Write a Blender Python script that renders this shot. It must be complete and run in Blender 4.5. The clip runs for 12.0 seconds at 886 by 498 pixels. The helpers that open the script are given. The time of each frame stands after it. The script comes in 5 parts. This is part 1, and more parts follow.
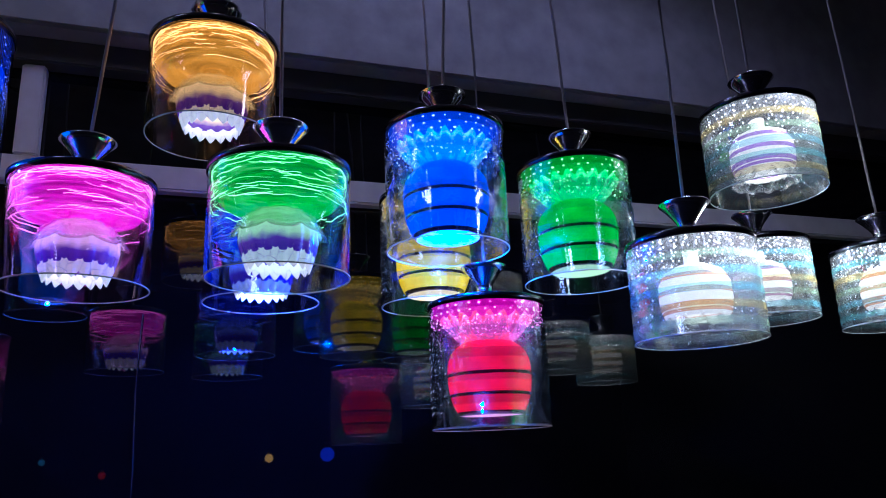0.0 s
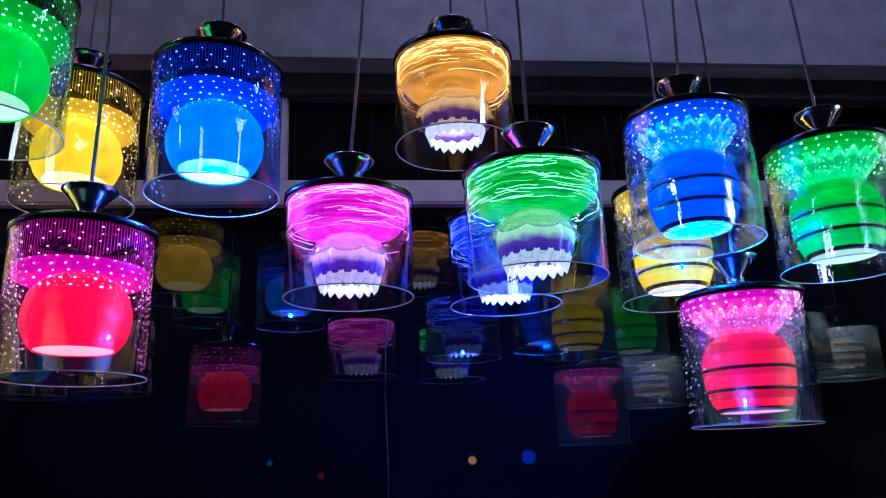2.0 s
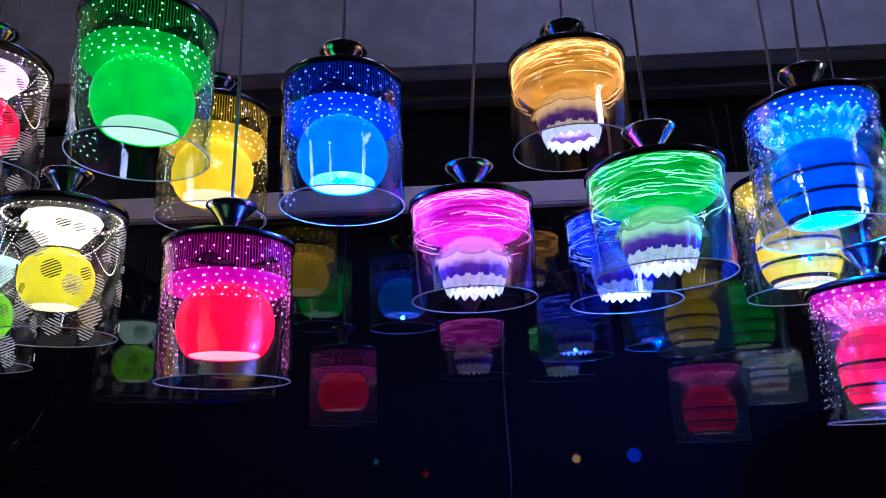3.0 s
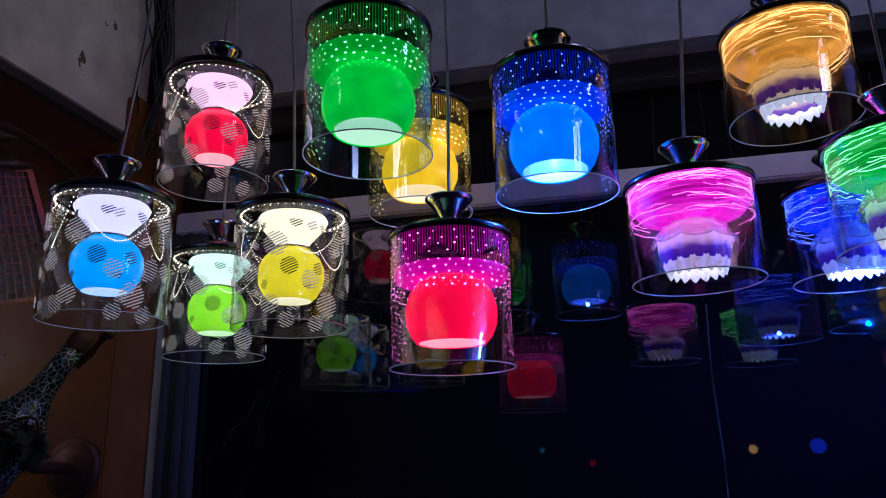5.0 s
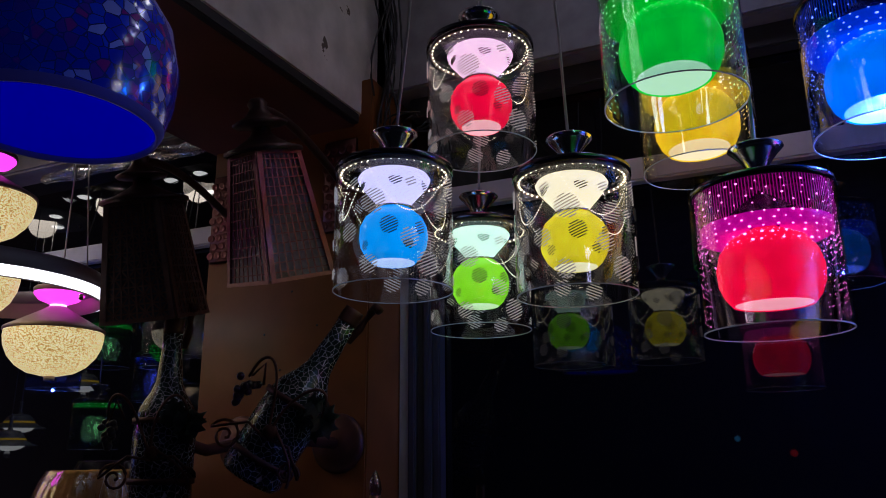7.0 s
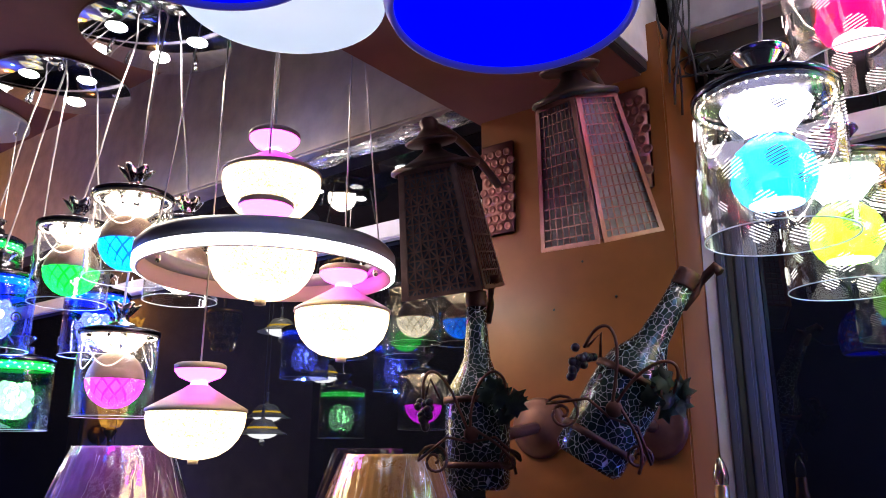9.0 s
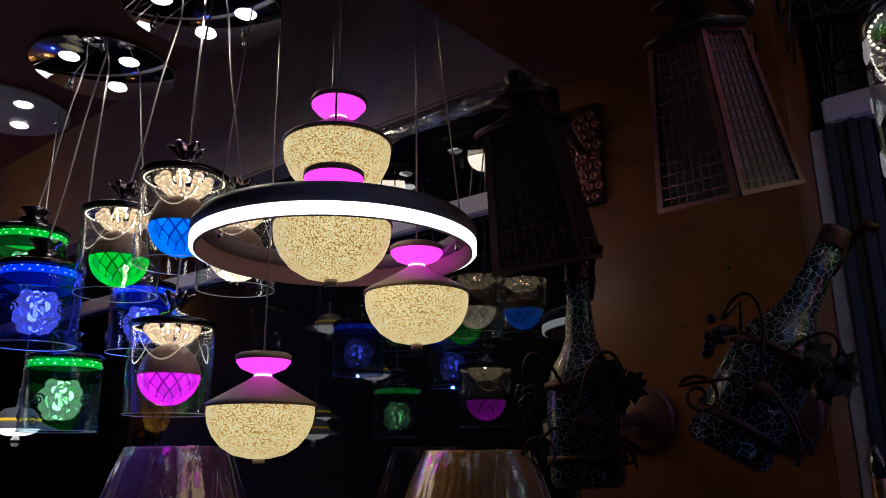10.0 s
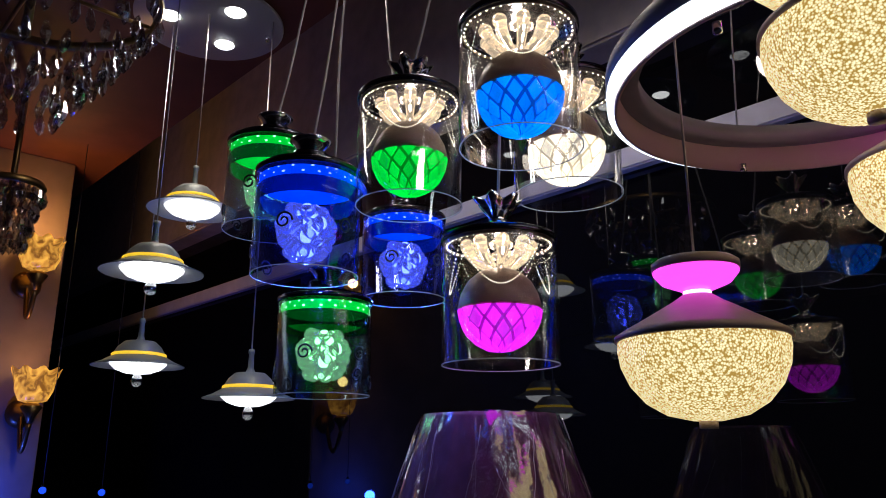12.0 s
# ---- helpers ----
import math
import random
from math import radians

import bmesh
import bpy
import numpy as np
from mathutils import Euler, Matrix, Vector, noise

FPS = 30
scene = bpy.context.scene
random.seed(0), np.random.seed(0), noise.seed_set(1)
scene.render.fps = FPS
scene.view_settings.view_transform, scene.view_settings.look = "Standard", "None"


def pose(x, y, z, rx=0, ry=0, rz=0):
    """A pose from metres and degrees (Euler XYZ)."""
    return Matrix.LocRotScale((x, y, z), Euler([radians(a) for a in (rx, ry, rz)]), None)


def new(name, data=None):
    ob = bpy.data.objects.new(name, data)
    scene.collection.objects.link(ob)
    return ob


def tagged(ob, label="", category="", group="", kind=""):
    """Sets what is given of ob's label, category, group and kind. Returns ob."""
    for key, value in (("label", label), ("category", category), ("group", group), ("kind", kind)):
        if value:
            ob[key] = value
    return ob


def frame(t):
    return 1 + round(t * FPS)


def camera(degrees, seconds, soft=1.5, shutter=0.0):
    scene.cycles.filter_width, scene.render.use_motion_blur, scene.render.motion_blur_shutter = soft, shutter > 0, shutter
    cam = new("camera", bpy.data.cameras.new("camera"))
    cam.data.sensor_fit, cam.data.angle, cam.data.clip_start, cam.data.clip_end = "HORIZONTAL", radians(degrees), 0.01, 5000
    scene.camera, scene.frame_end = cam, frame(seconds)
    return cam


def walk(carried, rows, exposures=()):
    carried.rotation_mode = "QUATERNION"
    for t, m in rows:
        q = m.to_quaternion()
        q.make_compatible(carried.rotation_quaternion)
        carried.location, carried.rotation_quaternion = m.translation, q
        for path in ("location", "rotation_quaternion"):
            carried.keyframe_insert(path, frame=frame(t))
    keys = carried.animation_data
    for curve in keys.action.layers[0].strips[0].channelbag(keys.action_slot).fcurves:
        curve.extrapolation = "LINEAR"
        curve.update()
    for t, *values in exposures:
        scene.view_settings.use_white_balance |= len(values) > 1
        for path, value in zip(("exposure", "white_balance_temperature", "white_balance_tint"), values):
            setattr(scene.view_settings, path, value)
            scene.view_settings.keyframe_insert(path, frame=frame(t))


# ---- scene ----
cam = camera(60.7, 12.0, soft=0.9)
METRES, EYE, TILT, LEAN, TURN = 1.5, 1.5, 0.0, 0.0, -19.0
ROWS = [
    (0.0, 0.0, 0.0, 0.0, 0.6, 15.35, 2.18),
    (0.5, -0.0173, -0.0014, -0.0004, 3.31, 15.54, 2.09),
    (1.0, -0.0329, -0.0032, -0.0005, 6.5, 15.86, 1.94),
    (1.5, -0.0459, -0.0052, -0.0017, 9.79, 15.99, 1.83),
    (2.0, -0.059, -0.0129, -0.0027, 14.15, 16.09, 1.84),
    (2.5, -0.0709, -0.0253, -0.0032, 17.89, 16.14, 1.89),
    (3.0, -0.0807, -0.0361, -0.0035, 21.18, 16.24, 1.86),
    (5.0, -0.1334, -0.07, -0.0064, 32.12, 15.79, 1.17),
    (5.5, -0.1529, -0.0824, -0.0078, 35.78, 15.54, 0.79),
    (6.0, -0.1878, -0.0953, -0.0104, 38.99, 15.35, 0.54),
    (6.5, -0.226, -0.1052, -0.0148, 40.83, 15.2, 0.52),
    (8.5, -0.359, -0.1586, -0.0293, 53.27, 15.43, -0.25),
    (9.0, -0.4244, -0.1695, -0.0313, 56.05, 15.07, -0.15),
    (9.5, -0.4814, -0.1708, -0.03, 57.11, 15.03, 0.45),
    (10.0, -0.5348, -0.1688, -0.0381, 58.47, 15.25, 0.58),
    (10.5, -0.6187, -0.1746, -0.0439, 60.07, 15.32, 0.64),
    (11.0, -0.7419, -0.2115, -0.0464, 61.64, 15.18, 0.65),
    (11.5, -0.8443, -0.2473, -0.0582, 63.88, 15.27, 0.26),
    (12.0, -0.94, -0.2738, -0.0614, 66.22, 15.18, 0.01),
]
EXPO = [(0.0, 0.2, 5450, 13), (2.0, 0.5, 5450, 13), (3.2, 0.45, 5450, 13), (5.0, 0.1, 5700, 13), (6.0, -0.35, 5800, 13), (6.7, -0.55, 5900, 12), (7.5, 1.6, 6200, 10), (8.3, 3.7, 6400, 10), (8.6, 3.6, 6400, 10),
        (9.0, 2.9, 6300, 10), (9.5, 1.15, 6200, 10), (10.0, -0.1, 6100, 10), (10.5, -0.3, 6100, 10), (11.0, 0.05, 6100, 10), (12.0, 0.25, 6000, 10)]
walk(cam, [(t, pose(0, 0, EYE, TILT, LEAN, TURN) @ pose(METRES * x, METRES * y, METRES * z, 90 + pitch, roll, yaw)) for t, x, y, z, yaw, pitch, roll in ROWS], EXPO)

# ---- world: night, hardly any light from outside ----
world = bpy.data.worlds.new("night")
scene.world = world
world.use_nodes = True
world.node_tree.nodes["Background"].inputs["Color"].default_value = (0.05, 0.06, 0.14, 1)
world.node_tree.nodes["Background"].inputs["Strength"].default_value = 0.02


# ---- materials ----
def mat(name, color, rough=0.5, metal=0.0, emit=None, power=0.0, var=0.0, scale=30.0, bump=0.0, ior=1.45, coat=0.0):
    m = bpy.data.materials.new(name)
    m.use_nodes = True
    n, l = m.node_tree.nodes, m.node_tree.links
    b = n["Principled BSDF"]
    b.inputs["Base Color"].default_value = (*color, 1)
    b.inputs["Roughness"].default_value = rough
    b.inputs["Metallic"].default_value = metal
    b.inputs["IOR"].default_value = ior
    b.inputs["Coat Weight"].default_value = coat
    if emit:
        b.inputs["Emission Color"].default_value = (*emit, 1)
        b.inputs["Emission Strength"].default_value = power
    if var or bump:
        tc = n.new("ShaderNodeTexCoord")
        a, c = n.new("ShaderNodeTexNoise"), n.new("ShaderNodeTexNoise")
        a.inputs["Scale"].default_value, a.inputs["Detail"].default_value = scale, 6
        c.inputs["Scale"].default_value, c.inputs["Detail"].default_value = scale * 0.12, 3
        mix = n.new("ShaderNodeMath")
        mix.operation = "ADD"
        ramp = n.new("ShaderNodeValToRGB")
        lo = tuple(max(0, v * (1 - var)) for v in color)
        hi = tuple(min(1, v * (1 + var)) for v in color)
        ramp.color_ramp.elements[0].color, ramp.color_ramp.elements[1].color = (*lo, 1), (*hi, 1)
        ramp.color_ramp.elements[0].position, ramp.color_ramp.elements[1].position = 0.35, 0.65
        half = n.new("ShaderNodeMath")
        half.operation = "MULTIPLY"
        half.inputs[1].default_value = 0.5
        for t in (a, c):
            l.new(tc.outputs["Object"], t.inputs["Vector"])
        l.new(a.outputs["Fac"], mix.inputs[0])
        l.new(c.outputs["Fac"], mix.inputs[1])
        l.new(mix.outputs[0], half.inputs[0])
        l.new(half.outputs[0], ramp.inputs["Fac"])
        l.new(ramp.outputs["Color"], b.inputs["Base Color"])
        if bump:
            bp = n.new("ShaderNodeBump")
            bp.inputs["Strength"].default_value, bp.inputs["Distance"].default_value = bump, 0.004
            l.new(half.outputs[0], bp.inputs["Height"])
            l.new(bp.outputs["Normal"], b.inputs["Normal"])
    return m


def thin_glass(name, tint=(0.97, 0.97, 0.97), gloss=(1, 1, 1), low=0.05, high=0.55, rough=0.02, ripple=0.0, steep=1.0):
    """A thin clear pane: mostly see-through, glossy, more so at grazing angles."""
    m = bpy.data.materials.new(name)
    m.use_nodes = True
    n, l = m.node_tree.nodes, m.node_tree.links
    n.clear()
    out, mx = n.new("ShaderNodeOutputMaterial"), n.new("ShaderNodeMixShader")
    tr, gl, lw, mr = n.new("ShaderNodeBsdfTransparent"), n.new("ShaderNodeBsdfGlossy"), n.new("ShaderNodeLayerWeight"), n.new("ShaderNodeMapRange")
    tr.inputs["Color"].default_value = (*tint, 1)
    gl.inputs["Color"].default_value = (*gloss, 1)
    gl.inputs["Roughness"].default_value = rough
    lw.inputs["Blend"].default_value = 0.25
    mr.inputs["To Min"].default_value, mr.inputs["To Max"].default_value = low, high
    pw = n.new("ShaderNodeMath")
    pw.operation = "POWER"
    pw.inputs[1].default_value = steep
    l.new(lw.outputs["Facing"], pw.inputs[0])
    l.new(pw.outputs[0], mr.inputs["Value"])
    l.new(mr.outputs["Result"], mx.inputs["Fac"])
    l.new(tr.outputs[0], mx.inputs[1])
    l.new(gl.outputs[0], mx.inputs[2])
    l.new(mx.outputs[0], out.inputs["Surface"])
    if ripple:
        tc, nz, bp = n.new("ShaderNodeTexCoord"), n.new("ShaderNodeTexNoise"), n.new("ShaderNodeBump")
        nz.inputs["Scale"].default_value = 60
        bp.inputs["Strength"].default_value, bp.inputs["Distance"].default_value = ripple, 0.003
        l.new(tc.outputs["Object"], nz.inputs["Vector"])
        l.new(nz.outputs["Fac"], bp.inputs["Height"])
        l.new(bp.outputs["Normal"], gl.inputs["Normal"])
    return m


def glow(name, color, power, body=None, rough=0.25):
    """A lit lamp part: coloured plastic or glass with the light of its bulb coming through."""
    return mat(name, body or tuple(0.6 * c + 0.02 for c in color), rough, 0, color, power)


GLASS = thin_glass("clear_glass", low=0.025, high=0.85, steep=2.0)
# Besides tinted glass, these colours hold the lamp colour washing over the drums.
TINTGLASS = {k: thin_glass("tinted_glass_" + k, c, (1, 1, 1), 0.025, 0.85, steep=2.0) for k, c in (
    ("amber", (0.90, 0.76, 0.60)), ("magenta", (0.92, 0.80, 0.96)), ("green", (0.86, 0.95, 0.95)), ("blue", (0.62, 0.66, 1.0)), ("sky", (0.66, 0.74, 1.0)), ("red", (0.96, 0.86, 0.92)), ("yellow", (0.97, 0.92, 0.84)))}
CHROME = mat("chrome", (0.82, 0.82, 0.85), 0.14, 1.0)
DARKCHROME = mat("dark_chrome", (0.10, 0.10, 0.13), 0.18, 1.0)
CABLE = mat("cable_grey", (0.35, 0.33, 0.36), 0.45)
STEEL = mat("steel_wire", (0.5, 0.48, 0.5), 0.35, 0.8)
BLACKGLASS = mat("black_glass", (0.004, 0.0043, 0.006), 0.02, 0, ior=1.66)
PLASTER = mat("grey_plaster", (0.36, 0.35, 0.40), 0.8, var=0.25, scale=18, bump=0.4)
OLDPAINT = mat("old_white_paint", (0.74, 0.70, 0.68), 0.7, var=0.3, scale=14, bump=0.6)
DARKTRIM = mat("dark_edge_trim", (0.03, 0.028, 0.03), 0.5)
# Copy of the grey plaster with warm light put into its colour.
WARMPLASTER = mat("warm_lit_plaster", (0.46, 0.39, 0.34), 0.8, var=0.22, scale=18, bump=0.4)
RAIL = mat("painted_rail", (0.6, 0.58, 0.66), 0.5, var=0.12, scale=25, bump=0.1)
WOOD = mat("brown_wood_panel", (0.21, 0.073, 0.016), 0.38, var=0.3, scale=9, bump=0.12)
BROWNCEIL = mat("brown_ceiling", (0.17, 0.055, 0.035), 0.6, var=0.25, scale=7, bump=0.1)
DARKWALL = mat("dark_wall", (0.022, 0.02, 0.024), 0.8, var=0.3, scale=8)
FLOORM = mat("floor_tile", (0.05, 0.047, 0.045), 0.35, var=0.3, scale=6)
WARMDOT = glow("warm_led", (1.0, 0.80, 0.52), 5.0)


def peel(m):
    """Flaked patches with the brown ground showing."""
    n, l = m.node_tree.nodes, m.node_tree.links
    b = n["Principled BSDF"]
    old = b.inputs["Base Color"].links[0].from_socket
    tc, nz, cut, mx = n.new("ShaderNodeTexCoord"), n.new("ShaderNodeTexNoise"), n.new("ShaderNodeMath"), n.new("ShaderNodeMix")
    nz.inputs["Scale"].default_value, nz.inputs["Detail"].default_value, nz.inputs["Roughness"].default_value = 7, 8, 0.65
    cut.operation = "GREATER_THAN"
    cut.inputs[1].default_value = 0.66
    mx.data_type = "RGBA"
    l.new(tc.outputs["Object"], nz.inputs["Vector"])
    l.new(nz.outputs["Fac"], cut.inputs[0])
    l.new(cut.outputs[0], mx.inputs["Factor"])
    l.new(old, mx.inputs["A"])
    mx.inputs["B"].default_value = (0.16, 0.12, 0.10, 1)
    l.new(mx.outputs["Result"], b.inputs["Base Color"])


peel(OLDPAINT)


def solid_crystal(name, tint, power=0.0, rough=0.04):
    m = mat(name, tint, rough, 0, tint if power else None, power, ior=1.5)
    m.node_tree.nodes["Principled BSDF"].inputs["Transmission Weight"].default_value = 1.0
    return m


def lamp_light(name, kind, energy, color, m, radius, cone=150):
    """A lamp's own light."""
    data = bpy.data.lights.new(name, kind)
    data.energy, data.color, data.shadow_soft_size = energy, color, radius
    if kind == "SPOT":
        data.spot_size, data.spot_blend = radians(cone), 0.6
    ob = new(name, data)
    ob.matrix_basis = m
    return ob


# ---- building helpers ----
def mesh_of(bm, smooth=True):
    me = bpy.data.meshes.new("mesh")
    bm.normal_update()
    bm.to_mesh(me)
    bm.free()
    for p in me.polygons:
        p.use_smooth = smooth
    return me


CACHE = {}
FINE = {"etched_spot", "crown_sparkle", "glint_specks", "light_dots", "collar_dots", "side_dots", "dome_dots", "top_dots", "led_beads", "bead_chain", "light_streaks"}


def part(name, bm, material, parent, label="", smooth=True, at=None):
    """One mesh object under a thing. bm: a bmesh, or a mesh that is shared."""
    me = bm if isinstance(bm, bpy.types.Mesh) else mesh_of(bm, smooth)
    if not me.materials:
        me.materials.append(material)
    ob = new(name, me)
    ob.material_slots[0].link = "OBJECT"
    ob.material_slots[0].material = material
    ob.parent = parent
    if at is not None:
        ob.matrix_basis = at
    if label:
        ob["label"] = label
    if name in FINE:
        ob["kind"] = "stuff"
    return ob


def shared(key, make, *args, smooth=True, **kw):
    if key not in CACHE:
        CACHE[key] = mesh_of(make(*args, **kw), smooth)
    return CACHE[key]


def thing(name, m, label, category, group=""):
    ob = new(name)
    ob.empty_display_size = 0.05
    ob.matrix_basis = m
    return tagged(ob, label, category, group)


def lathe(profile, segs=40, wave=None, bm=None, m=None):
    """A turned form. wave(angle, k): factor on the radius and a lift at profile point k."""
    bm = bm or bmesh.new()
    rings = []
    for k, (r, z) in enumerate(profile):
        ring = []
        if r < 1e-6:
            ring = [bm.verts.new((0, 0, z))]
        else:
            for s in range(segs):
                a = 2 * math.pi * s / segs
                f, dz = wave(a, k) if wave else (1, 0)
                ring.append(bm.verts.new((r * f * math.cos(a), r * f * math.sin(a), z + dz)))
        rings.append(ring)
    made = [v for ring in rings for v in ring]
    for p, q in zip(rings, rings[1:]):
        for s in range(segs):
            u = (s + 1) % segs
            if len(p) == 1 and len(q) == 1:
                continue
            if len(p) == 1:
                bm.faces.new((p[0], q[s], q[u]))
            elif len(q) == 1:
                bm.faces.new((p[s], q[0], p[u]))
            else:
                bm.faces.new((p[s], q[s], q[u], p[u]))
    if m is not None:
        for v in made:
            v.co = m @ v.co
    return bm


def tube(points, r, segs=8, bm=None, taper=None):
    bm = bm or bmesh.new()
    pts = [Vector(p) for p in points]
    rings = []
    for i, p in enumerate(pts):
        d = (pts[min(i + 1, len(pts) - 1)] - pts[max(i - 1, 0)]).normalized()
        q = d.to_track_quat("Z", "Y")
        rr = r if taper is None else r * (1 + (taper - 1) * i / (len(pts) - 1))
        rings.append([bm.verts.new(p + q @ Vector((rr * math.cos(2 * math.pi * s / segs), rr * math.sin(2 * math.pi * s / segs), 0))) for s in range(segs)])
    for p, q in zip(rings, rings[1:]):
        for s in range(segs):
            bm.faces.new((p[s], p[(s + 1) % segs], q[(s + 1) % segs], q[s]))
    bm.faces.new(rings[0][::-1])
    bm.faces.new(rings[-1])
    return bm


def box(lo, hi, bevel=0.0, bm=None, m=None):
    own = bmesh.new()
    bmesh.ops.create_cube(own, size=1)
    lo, hi = Vector(lo), Vector(hi)
    for v in own.verts:
        v.co = Vector([lo[i] + (v.co[i] + 0.5) * (hi[i] - lo[i]) for i in range(3)])
    if bevel:
        bmesh.ops.bevel(own, geom=own.edges[:], offset=bevel, segments=2, affect="EDGES")
    if m is not None:
        for v in own.verts:
            v.co = m @ v.co
    if bm is None:
        return own
    me = bpy.data.meshes.new("tmp")
    own.to_mesh(me)
    own.free()
    bm.from_mesh(me)
    bpy.data.meshes.remove(me)
    return bm


def bead(bm, c, r):
    """A small six-sided bead."""
    c = Vector(c)
    vs = [bm.verts.new(c + Vector(d) * r) for d in ((1, 0, 0), (0, 1, 0), (-1, 0, 0), (0, -1, 0), (0, 0, 1), (0, 0, -1))]
    for a in range(4):
        b = (a + 1) % 4
        bm.faces.new((vs[a], vs[b], vs[4]))
        bm.faces.new((vs[b], vs[a], vs[5]))


def dot(bm, R, a, z, r, squash=1.0):
    """A little round lens on a cylinder of radius R."""
    c, s = math.cos(a), math.sin(a)
    n, t = Vector((c, s, 0)), Vector((-s, c, 0))
    mid = Vector((R * c, R * s, z))
    top = bm.verts.new(mid + n * r * 0.35)
    ring = [bm.verts.new(mid + t * r * math.cos(k * math.pi / 4) + Vector((0, 0, r * squash * math.sin(k * math.pi / 4)))) for k in range(8)]
    for k in range(8):
        bm.faces.new((ring[k], ring[(k + 1) % 8], top))


def structure(name, bm, material, label, smooth=False):
    me = mesh_of(bm, smooth)
    me.materials.append(material)
    ob = new(name, me)
    return tagged(ob, label, name.split("_")[0], kind="structure")


def jamb():
    bm = bmesh.new()
    for i in range(4):
        x = -1.076 + 0.016 * i
        box((x, 1.262 + 0.008 * (i % 2), 0.05), (x + 0.0155, 1.299, 1.944), 0.003, bm)
    return bm


JAMB = mat("dark_grey_frame", (0.07, 0.07, 0.08), 0.4, 0.2, var=0.2, scale=20)


# ---- the room: glazed wall at Y 1.30, wood-clad pier between its two windows ----
WALL = 1.30
CROSS = Matrix.Translation((-1.1227, 1.2, 0)) @ Matrix.Rotation(radians(-2.04), 4, "Z")
structure("floor", box((-6.2, -2.6, -0.05), (3.2, WALL + 0.2, 0.0)), FLOORM, "dark tiled shop floor")
structure("wall_north", box((-6.2, WALL + 0.03, 0), (3.2, WALL + 0.2, 3.0)), DARKWALL, "dark wall behind the black glass")
structure("wall_south", box((-6.2, -2.75, 0), (3.2, -2.6, 3.0)), DARKWALL, "dark wall at the back of the shop")
structure("wall_east", box((3.2, -2.75, 0), (3.35, WALL + 0.2, 3.0)), DARKWALL, "dark end wall of the shop")
structure("wall_west", box((-6.2, -2.75, 0), (-6.05, WALL + 0.03, 3.0)), DARKWALL, "dark far end wall of the shop")
structure("ceiling", box((-1.30, -2.75, 2.62), (3.35, WALL + 0.2, 2.72)), OLDPAINT, "old white painted ceiling")
structure("ceiling_brown", box((-6.2, -2.75, 2.37), (-1.484, 0.91, 2.41)), BROWNCEIL, "reddish brown lowered ceiling panel")
structure("ceiling_upper", box((-6.2, 0.80, 2.75), (-1.30, WALL + 0.2, 2.85)), PLASTER, "grey ceiling above the lowered panel")
structure("window_1", box((-1.075, WALL, 0.05), (3.2, WALL + 0.012, 2.30)), BLACKGLASS, "black reflective shop window glass at night")
structure("window_2", box((-6.05, WALL, 0.05), (-1.484, WALL + 0.012, 2.30)), BLACKGLASS, "black reflective shop window glass at night")
structure("trim_rail_right", box((-1.075, WALL - 0.03, 1.945), (3.2, WALL - 0.003, 1.99), 0.004), RAIL, "pale painted window rail")
structure("trim_rail_left", box((-6.05, WALL - 0.03, 1.945), (-1.484, WALL - 0.003, 1.99), 0.004), RAIL, "pale painted window rail")
structure("beam_right", box((-1.105, 1.22, 2.197), (3.2, WALL + 0.03, 2.62), 0.006), PLASTER, "grey plastered beam above the window")
# Plaster lintel; its shade is put in by using the dark frame colour.
structure("beam_lintel", box((-1.074, 1.262, 2.152), (3.2, WALL - 0.0015, 2.1965), 0.003), JAMB, "plaster lintel under the beam, coloured dark for shade")
structure("beam_left", box((-6.05, 1.22, 2.205), (-1.484, WALL + 0.03, 2.75), 0.006), WARMPLASTER, "grey plastered beam above the window")
structure("trim_beam_edge", box((-0.014, -3.75, 2.100), (0.002, -0.06, 2.1205), 0.002, m=CROSS), DARKTRIM, "dark trim along the beam edge")
structure("trim_mullion", box((-0.280, WALL - 0.028, 1.991), (-0.244, WALL - 0.002, 2.151), 0.003), RAIL, "pale upright between rail and beam")
structure("beam_cross", box((-0.33, -3.75, 2.121), (0.0, 0.012, 2.62), 0.004, m=CROSS), OLDPAINT, "old white beam with peeling paint")
structure("soffit", box((-0.365, -3.75, 2.102), (-0.0145, -0.05, 2.1195), m=CROSS), BROWNCEIL, "reddish brown board under the beam")
structure("soffit_side", box((-1.484, -2.6, 2.1105), (-1.452, 1.215, 2.40)), BROWNCEIL, "reddish brown board beside the beam")
structure("pier", box((-1.484, 1.15, 0), (-1.10, WALL + 0.03, 2.2), 0.003), WOOD, "brown wood-clad pier between the windows")
structure("trim_jamb", jamb(), JAMB, "dark grey ribbed window jamb")
structure("trim_strip", box((-1.099, WALL - 0.028, 0), (-1.077, WALL + 0.01, 1.94), 0.002), RAIL, "pale lilac upright window strip")

# ---- glass drum pendants ----
R = 0.0775
CEIL_R, CEIL_L = 2.62, 2.37
# Slight emission paints the bright line that light draws along the rim.
RIMGLASS = mat("rim_edge_shine", (0.75, 0.78, 0.82), 0.08, 0, emit=(0.7, 0.75, 0.9), power=0.03)


def cable_run(z0, top, lean, sway, r=0.0022):
    pts = []
    for i in range(9):
        f = i / 8
        pts.append((lean[0] * f + sway * math.sin(f * 7.0) * (1 - f) * f * 4, lean[1] * f + sway * 0.6 * math.sin(f * 5 + 1) * (1 - f) * f * 4, z0 + (top - z0) * f))
    return tube(pts, r, 8)


